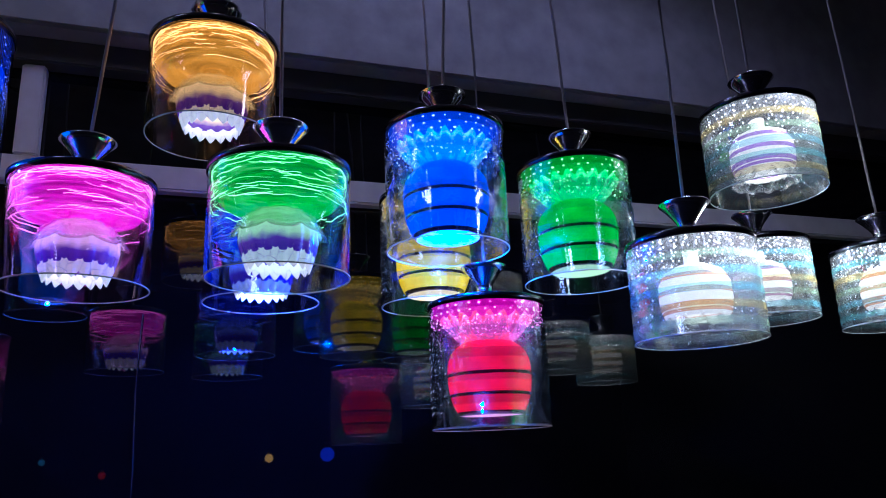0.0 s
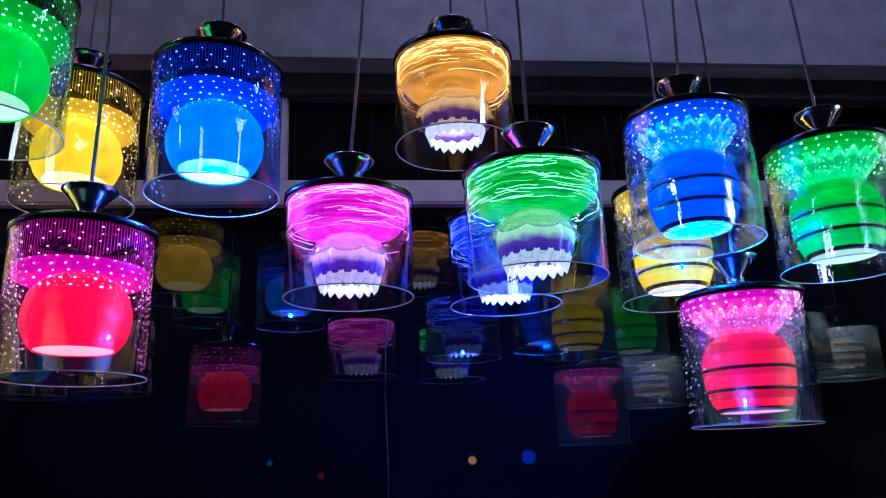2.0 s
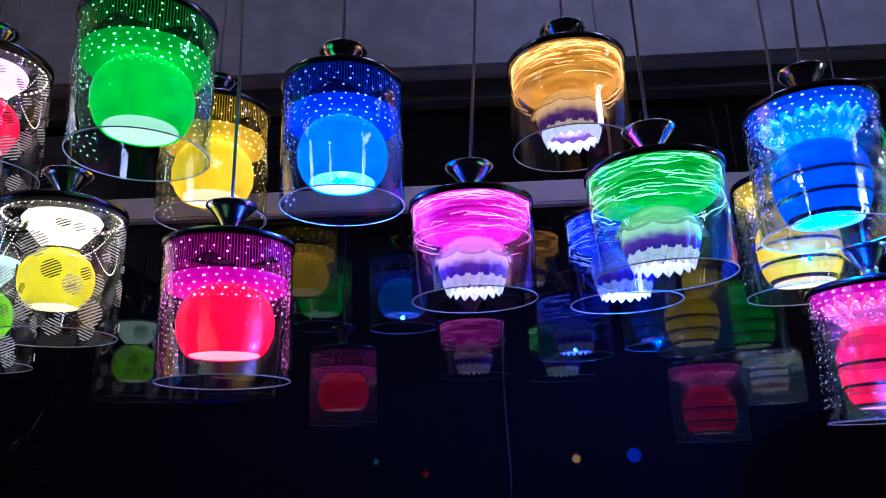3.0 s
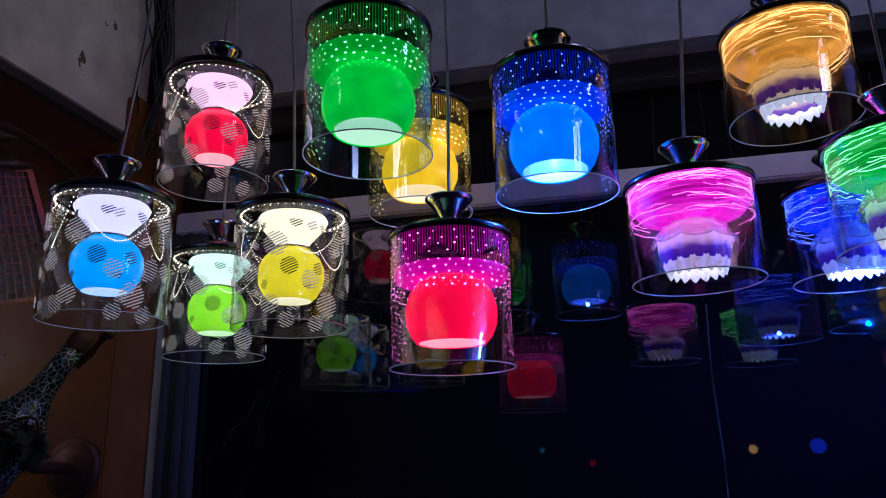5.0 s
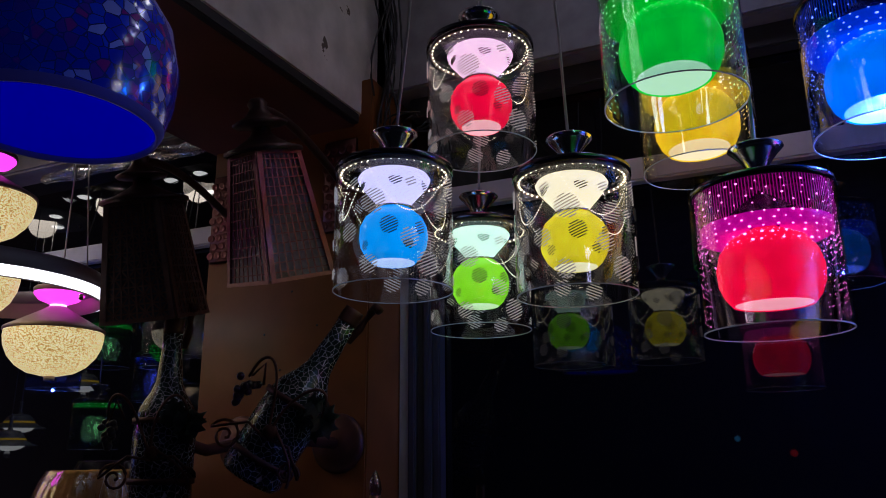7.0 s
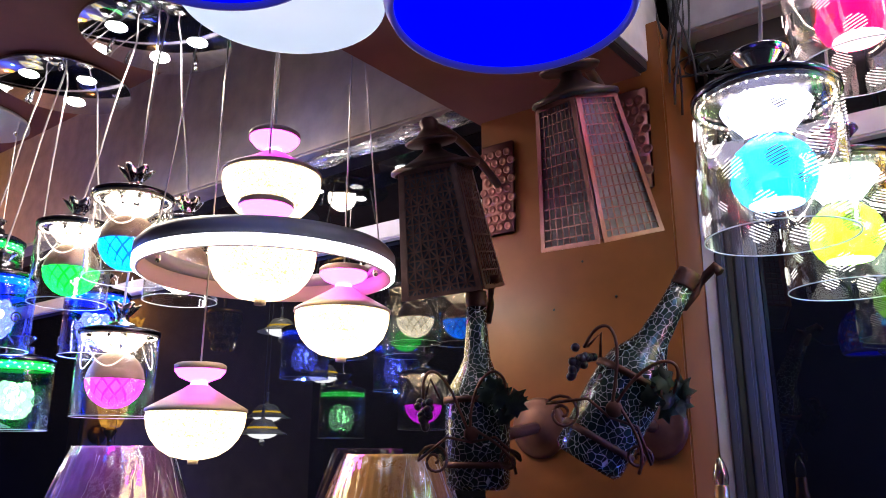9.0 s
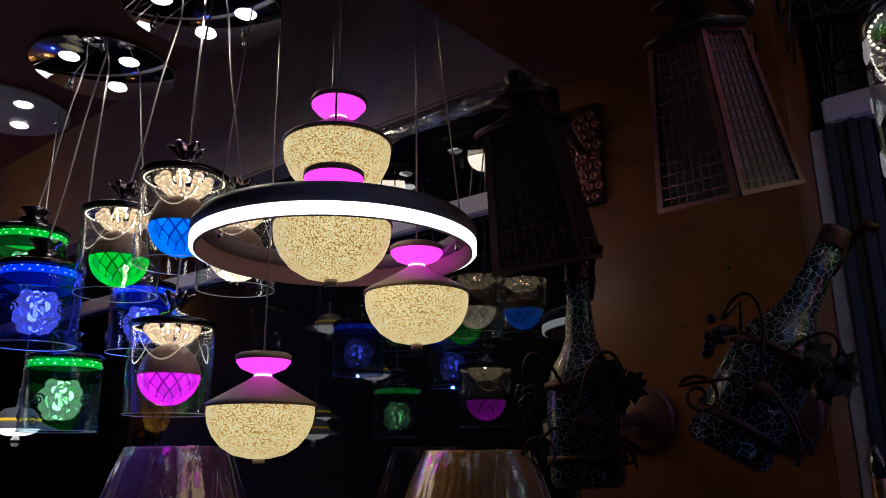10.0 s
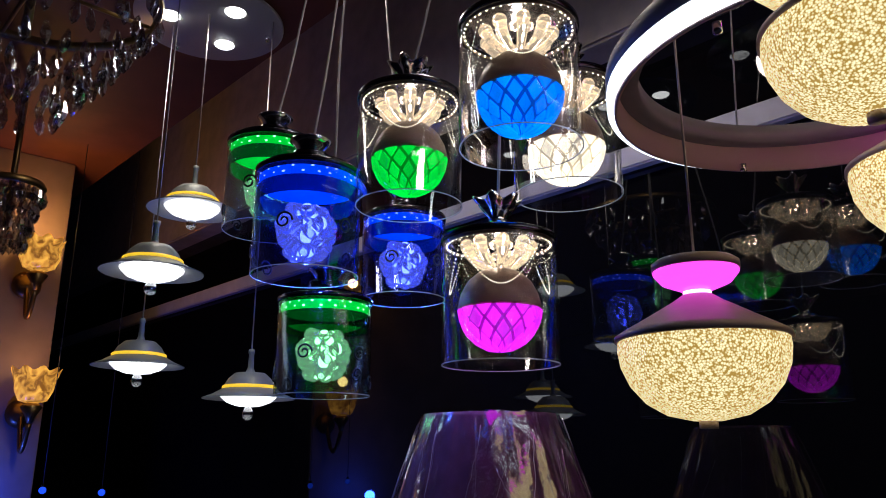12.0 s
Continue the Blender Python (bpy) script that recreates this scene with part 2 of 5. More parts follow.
def funnel_mesh():
    return lathe([(0.0, 0.0), (0.019, 0.0), (0.0195, 0.007), (0.0125, 0.011), (0.0105, 0.016), (0.0115, 0.021), (0.017, 0.030), (0.025, 0.040), (0.0315, 0.0465), (0.031, 0.048), (0.024, 0.042), (0.010, 0.031), (0, 0.029)], 36)


def petal_funnel_mesh():
    return lathe([(0.0, 0.0), (0.027, 0.0), (0.028, 0.008), (0.026, 0.013), (0.014, 0.015), (0.012, 0.020), (0.013, 0.026), (0.020, 0.037), (0.031, 0.050), (0.0305, 0.0515), (0.017, 0.038), (0, 0.032)], 48,
                 lambda a, k: (1 + (0.17 * math.cos(6 * a) if 7 <= k <= 10 else 0), 0.004 * math.cos(6 * a) if 8 <= k <= 9 else 0))


def cap_mesh():
    return lathe([(0, 0.001), (R * 0.6, 0.0005), (R * 0.93, -0.001), (R + 0.0015, -0.004), (R + 0.0015, -0.012), (R - 0.001, -0.012), (R - 0.004, -0.006), (0, -0.006)], 56)


def drum_mesh(H):
    return lathe([(R, -0.006), (R, -H), (R - 0.0022, -H), (R - 0.0022, -0.006)], 64)


def rim_mesh(H):
    return lathe([(R + 0.0002, -H + 0.0004), (R + 0.0002, -H - 0.0007), (R - 0.0012, -H - 0.0007), (R - 0.0012, -H + 0.0004), (R + 0.0002, -H + 0.0004)], 64)


def pendant(name, loc, H, label, group, top, lean=(0, 0), sway=0.0, tilt=(0, 0), petal=False, glass=None, seed=0):
    t = thing(name, pose(*loc, tilt[0], tilt[1], 0), label, "pendant lamp", group)
    part("cap", shared("cap", cap_mesh), DARKCHROME, t, "dark polished metal cap")
    if petal:
        part("ceiling_side_cup", shared("petal", petal_funnel_mesh), CHROME, t, "petal-edged chrome cup")
    else:
        part("funnel", shared("funnel", funnel_mesh), CHROME, t, "chrome funnel cup")
    part("cable", cable_run(0.03, top - loc[2], lean, sway), CABLE, t, "grey power cable")
    g = part("glass_drum", shared(("drum", H), drum_mesh, H), glass or GLASS, t, "clear open glass drum")
    g.visible_shadow = False
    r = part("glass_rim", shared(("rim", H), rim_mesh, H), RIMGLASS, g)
    r.visible_shadow = False
    return t


def lit_shell(name, color, power):
    """Coloured lit glass, a little uneven in its glow."""
    m = glow(name, color, power)
    n, l = m.node_tree.nodes, m.node_tree.links
    b = n["Principled BSDF"]
    tc, nz, mr, mx = n.new("ShaderNodeTexCoord"), n.new("ShaderNodeTexNoise"), n.new("ShaderNodeMapRange"), n.new("ShaderNodeMath")
    geo, ad = n.new("ShaderNodeNewGeometry"), n.new("ShaderNodeMapRange")
    nz.inputs["Scale"].default_value, nz.inputs["Detail"].default_value = 28, 3
    l.new(tc.outputs["Object"], nz.inputs["Vector"])
    l.new(nz.outputs["Fac"], mr.inputs["Value"])
    mr.inputs["From Min"].default_value, mr.inputs["From Max"].default_value = 0.3, 0.7
    mr.inputs["To Min"].default_value, mr.inputs["To Max"].default_value = 0.72 * power, 1.15 * power
    l.new(geo.outputs["Random Per Island"], ad.inputs["Value"])
    ad.inputs["To Min"].default_value, ad.inputs["To Max"].default_value = 0.75, 1.2
    mx.operation = "MULTIPLY"
    l.new(mr.outputs["Result"], mx.inputs[0])
    l.new(ad.outputs["Result"], mx.inputs[1])
    l.new(mx.outputs[0], b.inputs["Emission Strength"])
    return m


def lamp_mats(tag, color, power=1.2):
    soft = tuple(0.75 * c + 0.25 for c in color)
    return {"glow": lit_shell("glow_" + tag, color, power), "dim": glow("dim_" + tag, color, power * 0.35), "faint": glow("faint_" + tag, color, power * 0.16), "dots": glow("dots_" + tag, soft, 3.6),
            "open": glow("open_" + tag, tuple(0.55 * c + 0.45 for c in color), 1.1)}


MAGENTA, GREEN, BLUE, YELLOW, RED = (1.0, 0.0, 0.62), (0.01, 0.55, 0.03), (0.004, 0.10, 1.0), (1.0, 0.66, 0.006), (1.0, 0.0, 0.045)
SKY, LIME, GOLD, WHITE = (0.01, 0.32, 0.95), (0.25, 0.75, 0.01), (0.75, 0.62, 0.01), (0.9, 0.92, 1.0)
PALETTE = {"magenta": lamp_mats("magenta", MAGENTA), "green": lamp_mats("green", GREEN), "blue": lamp_mats("blue", BLUE), "yellow": lamp_mats("yellow", YELLOW), "red": lamp_mats("red", RED),
           "sky": lamp_mats("sky", SKY), "lime": lamp_mats("lime", LIME), "gold": lamp_mats("gold", GOLD), "white": lamp_mats("white", WHITE), "amber": lamp_mats("amber", (1.0, 0.52, 0.08)),
           "ivory": lamp_mats("ivory", (1.0, 0.88, 0.64), 1.5), "azure": lamp_mats("azure", (0.005, 0.20, 1.0)), "violet": lamp_mats("violet", (0.80, 0.02, 0.92))}


def streaks_mesh(seed):
    """Fine level waves of light, densest under the cap."""
    rnd = random.Random(seed)
    bm = bmesh.new()
    for k in range(110):
        a0, z0 = rnd.uniform(0, 6.28), -0.013 - 0.046 * rnd.random() ** 2.0
        span, slope, bend = rnd.uniform(0.25, 0.95), rnd.uniform(-0.002, 0.002), rnd.uniform(-0.0025, 0.0025)
        wide = rnd.uniform(0.00012, 0.00050)
        pts = []
        for i in range(10):
            f = i / 9
            a = a0 + span * f
            pts.append(((R - 0.0045) * math.cos(a), (R - 0.0045) * math.sin(a), z0 + slope * f + bend * math.sin(math.pi * f) + 0.0008 * math.sin(9 * f + k)))
        tube(pts, wide, 4, bm)
    return bm


def dish_mesh():
    return lathe([(R - 0.006, -0.010), (R - 0.006, -0.026), (R - 0.008, -0.037), (R * 0.80, -0.046), (R * 0.5, -0.042), (0.014, -0.038), (0.012, -0.050), (0.0, -0.050)], 48)


def tulip_fit(bm):
    for v in bm.verts:
        v.co = Vector((v.co.x * 0.90, v.co.y * 0.90, -0.050 + (v.co.z + 0.044) * 0.80))
    return bm


def tulip_mesh():
    n = 16
    prof = [(0.009, -0.044), (0.020, -0.046), (0.032, -0.053), (0.0415, -0.064), (0.0465, -0.077), (0.0478, -0.090), (0.0462, -0.102), (0.0428, -0.111)]

    def wave(a, k):
        f = 1 + 0.045 * (abs(math.cos(n / 2 * a)) - 0.6) * min(1, k / 2)
        return f, (-0.004 * abs(math.cos(n / 2 * a)) if k == len(prof) - 1 else 0)
    return tulip_fit(lathe(prof, 96, wave))


def teeth_mesh():
    """White toothed skirt that narrows below the purple band."""
    tri = lambda a, n: abs(((n * a / (2 * math.pi)) % 1) * 2 - 1)
    prof = [(0.0440, -0.112), (0.0424, -0.116), (0.0365, -0.126), (0.0350, -0.1255), (0.0410, -0.113)]
    lift = {0: 0.006, 2: -0.009, 3: -0.009}
    return tulip_fit(lathe(prof, 128, lambda a, k: (1 + 0.02 * math.cos(16 * a), lift.get(k, 0) * tri(a, 16) ** (1 if k == 0 else 0.8))))


def petals_mesh():
    """Draped glass petals that stand off the shoulder."""
    prof = [(0.016, -0.0445), (0.034, -0.051), (0.0470, -0.063), (0.0550, -0.079), (0.0560, -0.084), (0.0540, -0.082), (0.0445, -0.066), (0.030, -0.053)]
    return tulip_fit(lathe(prof, 96, lambda a, k: (1 + 0.06 * math.cos(8 * a), (-0.009 * abs(math.cos(4 * a)) + 0.005) if 2 <= k <= 6 else 0)))


def tulip_material(tag, top, low):
    m = mat("tulip_" + tag, (0.8, 0.8, 0.78), 0.25, coat=0.6)
    n, l = m.node_tree.nodes, m.node_tree.links
    b = n["Principled BSDF"]
    tc, sep, mr, ramp = n.new("ShaderNodeTexCoord"), n.new("ShaderNodeSeparateXYZ"), n.new("ShaderNodeMapRange"), n.new("ShaderNodeValToRGB")
    nz, ad = n.new("ShaderNodeTexNoise"), n.new("ShaderNodeMath")
    nz.inputs["Scale"].default_value = 90
    ad.operation = "MULTIPLY_ADD"
    ad.inputs[1].default_value = 0.010
    l.new(tc.outputs["Object"], sep.inputs[0])
    l.new(tc.outputs["Object"], nz.inputs["Vector"])
    l.new(nz.outputs["Fac"], ad.inputs[0])
    l.new(sep.outputs["Z"], ad.inputs[2])
    mr.inputs["From Min"].default_value, mr.inputs["From Max"].default_value = -0.106, -0.047
    l.new(ad.outputs[0], mr.inputs["Value"])
    l.new(mr.outputs["Result"], ramp.inputs["Fac"])
    cr = ramp.color_ramp
    cr.elements[0].position, cr.elements[0].color = 0.0, (0.06, 0.02, 0.30, 1)
    cr.elements[1].position, cr.elements[1].color = 1.0, (*top, 1)
    for p, c in ((0.14, (0.05, 0.015, 0.26)), (0.28, (0.09, 0.03, 0.32)), (0.43, tuple(0.75 * t + 0.1 * b for t, b in zip(top, low))), (0.6, tuple(0.85 * t + 0.1 for t in top))):
        e = cr.elements.new(p)
        e.color = (*c, 1)
    l.new(ramp.outputs["Color"], b.inputs["Base Color"])
    l.new(ramp.outputs["Color"], b.inputs["Emission Color"])
    b.inputs["Emission Strength"].default_value = 0.8
    return m


TULIP = {"magenta": tulip_material("pink", (0.9, 0.55, 0.75), (0.75, 0.75, 1.0)), "green": tulip_material("green", (0.45, 0.75, 0.42), (0.75, 0.85, 1.0)),
         "amber": tulip_material("cream", (0.85, 0.68, 0.42), (0.85, 0.85, 0.95)), "blue": tulip_material("blue", (0.3, 0.35, 0.9), (0.6, 0.7, 1.0))}
TULIPIN = glow("tulip_inside", (0.75, 0.75, 1.0), 0.9)
CLEARPETAL = thin_glass("petal_glass", (0.9, 0.93, 0.9), (1, 1, 1), 0.26, 0.9, 0.05, 0.7)


def crackled(m):
    n, l = m.node_tree.nodes, m.node_tree.links
    b = n["Principled BSDF"]
    tc, v, ramp = n.new("ShaderNodeTexCoord"), n.new("ShaderNodeTexVoronoi"), n.new("ShaderNodeValToRGB")
    v.feature = "DISTANCE_TO_EDGE"
    v.inputs["Scale"].default_value = 70
    l.new(tc.outputs["Object"], v.inputs["Vector"])
    l.new(v.outputs["Distance"], ramp.inputs["Fac"])
    ramp.color_ramp.elements[0].position, ramp.color_ramp.elements[0].color = 0.008, (0.45, 0.43, 0.6, 1)
    ramp.color_ramp.elements[1].position, ramp.color_ramp.elements[1].color = 0.03, (0.85, 0.88, 1.0, 1)
    l.new(ramp.outputs["Color"], b.inputs["Base Color"])
    l.new(ramp.outputs["Color"], b.inputs["Emission Color"])


TEETH = glow("white_crackle_glass", (0.85, 0.88, 1.0), 0.5)
crackled(TEETH)


def streaky(name, color, power):
    """Lit acrylic whose light runs in thin level streaks, half see-through."""
    m = glow(name, color, power)
    n, l = m.node_tree.nodes, m.node_tree.links
    b = n["Principled BSDF"]
    tc, mp, nz, ramp = n.new("ShaderNodeTexCoord"), n.new("ShaderNodeMapping"), n.new("ShaderNodeTexNoise"), n.new("ShaderNodeValToRGB")
    mp.inputs["Scale"].default_value = (9, 9, 190)
    nz.inputs["Scale"].default_value, nz.inputs["Detail"].default_value, nz.inputs["Distortion"].default_value = 1.6, 5, 0.6
    l.new(tc.outputs["Object"], mp.inputs["Vector"])
    l.new(mp.outputs["Vector"], nz.inputs["Vector"])
    l.new(nz.outputs["Fac"], ramp.inputs["Fac"])
    cr = ramp.color_ramp
    cr.elements[0].position, cr.elements[0].color = 0.30, (*[0.35 * c for c in color], 1)
    cr.elements[1].position, cr.elements[1].color = 0.74, (*[min(1, 0.9 * c + 0.25) for c in color], 1)
    e = cr.elements.new(0.58)
    e.color = (*[0.95 * c for c in color], 1)
    l.new(ramp.outputs["Color"], b.inputs["Emission Color"])
    b.inputs["Alpha"].default_value = 0.66
    return m


STREAKY = {"magenta": streaky("streaky_magenta", (1.0, 0.01, 0.62), 1.1), "green": streaky("streaky_green", (0.01, 0.52, 0.03), 1.0),
           "amber": streaky("streaky_amber", (1.0, 0.57, 0.09), 1.0), "blue": streaky("streaky_blue", (0.005, 0.05, 0.9), 0.9)}


def tulip_pendant(loc, hue, words, seed, lean, H=0.129):
    t = pendant("pendant_lamp", loc, H, words, "tulip glass pendants", CEIL_R, lean, 0.003, glass=TINTGLASS[hue])
    p = PALETTE[hue]
    if hue == "blue":
        lamp_light("tulip_light", "POINT", 1.8, (0.05, 0.1, 1.0), Matrix.Translation((loc[0], loc[1], loc[2] - 0.115)), 0.004)
    part("glowing_dish", shared("dish", dish_mesh), STREAKY[hue], t, "coloured lit acrylic dish")
    part("light_streaks", streaks_mesh(seed), p["dots"], t, "bright engraved streaks of light")
    bowl = part("tulip_shade", shared("tulip", tulip_mesh), TULIP[hue], t, "ribbed tulip glass with a purple band and toothed edge")
    part("toothed_skirt", shared("teeth", teeth_mesh), TEETH, bowl, "white crackled toothed edge")
    pt = part("glass_petals", shared("petals", petals_mesh), CLEARPETAL, bowl, "clear draped glass petals")
    pt.visible_shadow = False
    part("bulb", shared("tulipbulb", lathe, [(0, -0.068), (0.015, -0.071), (0.020, -0.080), (0.017, -0.092), (0, -0.097)], 20), TULIPIN, bowl)
    return t


# striped globe pendants
def crown_mesh():
    n = 20
    prof = [(0.018, -0.052), (0.030, -0.048), (0.047, -0.034), (0.057, -0.026), (0.060, -0.030), (0.052, -0.040), (0.040, -0.052), (0.028, -0.060), (0.020, -0.062)]
    return lathe(prof, 84, lambda a, k: (1 + (0.07 * math.cos(n * a) if 2 <= k <= 6 else 0.02 * math.cos(n * a)), 0.004 * math.cos(n * a) if 2 <= k <= 5 else 0))


def crown_sparkle():
    bm = bmesh.new()
    # Glowing beads stand in for sparkle on the fluted crystal.
    rnd = random.Random(15)
    for i in range(150):
        a, f = rnd.uniform(0, 6.283), rnd.random()
        r, z = 0.038 + 0.024 * f, -0.050 + 0.022 * f
        bead(bm, (r * math.cos(a), r * math.sin(a), z - 0.002), rnd.uniform(0.0006, 0.0015))
    return bm


def globe_band(z0, z1, r=0.0548, n=4, out=0.0):
    """A slice of the barrel-shaped globe, which stays wide at its open lower end."""
    def rad(z):
        d = z + 0.096
        return r * max(0.03, 1 - abs(d / (0.0465 if d > 0 else 0.075)) ** 2.6) ** 0.5 + out
    zs = [z0 + (z1 - z0) * i / n for i in range(n + 1)]
    return lathe([(rad(z), z) for z in zs], 44)


def wall_dots(rows, per, z0, dz, r, seed, rr=R - 0.003, jitter=0.3, squash=0.7, arc=None):
    rnd = random.Random(seed)
    bm = bmesh.new()
    for j in range(rows):
        for i in range(per):
            a = 2 * math.pi * (i + 0.5 * (j % 2) + rnd.uniform(-jitter, jitter)) / per
            if arc and not any(abs((a - c + math.pi) % (2 * math.pi) - math.pi) < w for c, w in arc):
                continue
            dot(bm, rr, a, z0 - dz * j + rnd.uniform(-jitter, jitter) * dz * 0.3, r * rnd.uniform(0.6, 1.2), squash)
    return bm


CRYSTAL = {}


def crystal(hue, color, power=0.12):
    if hue not in CRYSTAL:
        CRYSTAL[hue] = solid_crystal("crystal_" + hue, tuple(0.45 + 0.55 * c for c in color), 0.0)
        # Emission added to clear crystal for the lamp light it picks up.
        b = CRYSTAL[hue].node_tree.nodes["Principled BSDF"]
        b.inputs["Emission Color"].default_value, b.inputs["Emission Strength"].default_value = (*color, 1), power
    return CRYSTAL[hue]


MIRRORBAND = thin_glass("mirror_band", (0.82, 0.86, 0.92), (0.6, 0.85, 1.0), 0.10, 0.7, 0.04, 0.3)
STRIPEGLASS = thin_glass("iridescent_glass", (0.93, 0.95, 0.97), (0.85, 0.95, 1.0), 0.08, 0.65, 0.03, 0.15)
# Glowing specks stand in for glints at the sides of the drums.
GLINT = glow("glint_specks", (0.8, 0.85, 1.0), 0.7)
DARKGLASS = thin_glass("smoked_glass", (0.12, 0.10, 0.2), (0.8, 0.8, 1), 0.1, 0.6, 0.03)


def striped_pendant(loc, hue, color, words, seed, lean, H=0.168, tilt=(0, 0), globe=None, power=0.25):
    t = pendant("pendant_lamp", loc, H, words, "striped globe pendants", CEIL_R, lean, 0.006, tilt, glass=STRIPEGLASS)
    p = PALETTE[hue]
    part("glowing_disc", shared("disc", lathe, [(R - 0.005, -0.007), (R - 0.006, -0.020), (R * 0.75, -0.013), (0, -0.011)], 48), p["dim"], t, "coloured lit disc")
    part("light_dots", shared(("dots", 1), wall_dots, 3, 30, -0.015, 0.0080, 0.0019, 3), p["dots"], t, "row of bright light dots")
    part("crystal_crown", shared("crown", crown_mesh), crystal("crown_" + hue, {"blue": (0.06, 0.85, 2.0), "green": (0.06, 1.0, 0.45), "magenta": (1.0, 0.25, 0.85), "yellow": (1.0, 0.7, 0.3)}[hue], 0.13), t, "fluted crystal crown catching the light")
    part("crown_sparkle", shared("crowndots", crown_sparkle), p["dots"], t)
    g = PALETTE[globe or hue]
    body = part("globe", shared("core", globe_band, -0.052, -0.152, 0.0544, n=16), DARKGLASS, t, "smoked glass globe")
    if power > 1:
        lamp_light("globe_light", "POINT", power, color, Matrix.Translation((loc[0], loc[1], loc[2] - 0.158)), 0.004)
    bands = ((-0.0525, -0.098, 9), (-0.102, -0.124, 4), (-0.128, -0.147, 4))
    for z0, z1, k in bands:
        part("colour_band", shared(("band", z0), globe_band, z0, z1, n=k, out=0.0004), g["glow"], body)
    part("open_end", shared("openend", lathe, [(0.0405, -0.1515), (0.031, -0.148), (0, -0.147)], 36), p["open"], body, "pale glowing open end")
    for z in (-0.044, -0.072, -0.100, -0.128):
        b = part("mirror_band", shared(("mband", z), lathe, [(R + 0.0006, z), (R + 0.0006, z - 0.012)], 56), MIRRORBAND, t)
        b.visible_shadow = False
    part("glint_specks", wall_dots(14, 44, -0.026, 0.0094, 0.0009, seed, R + 0.0003, 0.9, 1.0, ((0.3, 0.35), (math.pi, 0.45))), GLINT, t)
    return t


# dotted dome pendants
def dome_mesh():
    return lathe([(0.008, -0.042), (0.0125, -0.046), (0.0125, -0.053), (0.026, -0.057), (0.042, -0.066), (0.053, -0.081), (0.0575, -0.099), (0.0565, -0.117), (0.0505, -0.132), (0.043, -0.141), (0.041, -0.140)], 48)


def pleat_mesh():
    bm = bmesh.new()
    n = 132
    for i in range(n):
        a = 2 * math.pi * i / n
        ph = (i % 22) / 22
        low = -0.030 - 0.022 * abs(2 * ph - 1)
        c, s = math.cos(a) * (R - 0.0035), math.sin(a) * (R - 0.0035)
        w = 0.0006
        q = [bm.verts.new((c - s / R * w, s + c / R * w, -0.011)), bm.verts.new((c + s / R * w, s - c / R * w, -0.011)),
             bm.verts.new((c + s / R * w, s - c / R * w, low)), bm.verts.new((c - s / R * w, s + c / R * w, low))]
        bm.faces.new(q)
    return bm


def zig_mesh():
    """Tapered skirt with a zigzag lower edge, dots of light on it."""
    prof = [(R - 0.006, -0.050), (R - 0.0065, -0.062), (R * 0.80, -0.066), (0.045, -0.058), (0.016, -0.050)]
    return lathe(prof, 64)


def dome_pendant(loc, hue, words, seed, lean, H=0.171):
    t = pendant("pendant_lamp", loc, H, words, "dotted dome pendants", CEIL_R, lean, 0.003, glass=TINTGLASS[hue])
    d0 = PALETTE[hue]
    p = PALETTE[{"red": "magenta", "sky": "blue"}.get(hue, hue)]
    if hue == "sky":
        lamp_light("globe_light", "POINT", 2.2, (0.05, 0.15, 1.0), Matrix.Translation((loc[0], loc[1], loc[2] - 0.146)), 0.004)
    part("pleated_skirt", shared("pleat", pleat_mesh), p["faint"], t, "fine pleated lines with a zigzag edge")
    part("light_dots", shared("zdots", wall_dots, 4, 24, -0.017, 0.008, 0.0015, 7), p["dots"], t, "scattered bright dots")
    part("lit_collar", shared("zig", zig_mesh), p["dim"], t, "coloured lit collar")
    part("collar_dots", shared("cdots", wall_dots, 5, 32, -0.052, 0.0075, 0.0017, 9, R - 0.003), p["dots"], t, "bright dots on the collar")
    part("side_dots", shared("sdots", wall_dots, 13, 44, -0.066, 0.0075, 0.0009, 11, R - 0.003, 0.7, 1.0, ((0.2, 0.5), (math.pi, 0.5))), p["dots"], t, "fine dots down the glass")
    d = part("dome_shade", shared("dome", dome_mesh), d0["glow"], t, "coloured globe shade open below")
    part("open_end", shared("domeend", lathe, [(0.0425, -0.1405), (0.033, -0.137), (0, -0.136)], 36), d0["open"], d, "pale glowing open end")
    part("dome_dots", shared("ddots", dome_dots), d0["dots"], d)
    return t


def dome_dots():
    bm = bmesh.new()
    prof = [(0.030, -0.0594), (0.036, -0.0628), (0.0422, -0.0664), (0.0465, -0.0722), (0.0504, -0.0776)]
    for j, (r, z) in enumerate(prof):
        for i in range(30):
            a = 2 * math.pi * (i + 0.5 * (j % 2)) / 30
            bead(bm, (r * math.cos(a), r * math.sin(a), z), 0.0008)
    return bm


# hourglass pendants with hatched spots
def hatch_spot(bm, rr, a, z, r, step=0.0038):
    k = int(r / step)
    for i in range(-k, k + 1):
        y = i * step
        w = math.sqrt(max(0, r * r - y * y))
        pts = []
        for j in range(5):
            u = -w + 2 * w * j / 4
            du, dv = u * 0.9 - y * 0.43, u * 0.43 + y * 0.9
            b = a + du / rr
            pts.append((rr * math.cos(b), rr * math.sin(b), z + dv))
        tube(pts, 0.0008, 4, bm)


def one_spot(*args):
    bm = bmesh.new()
    hatch_spot(bm, *args)
    return bm


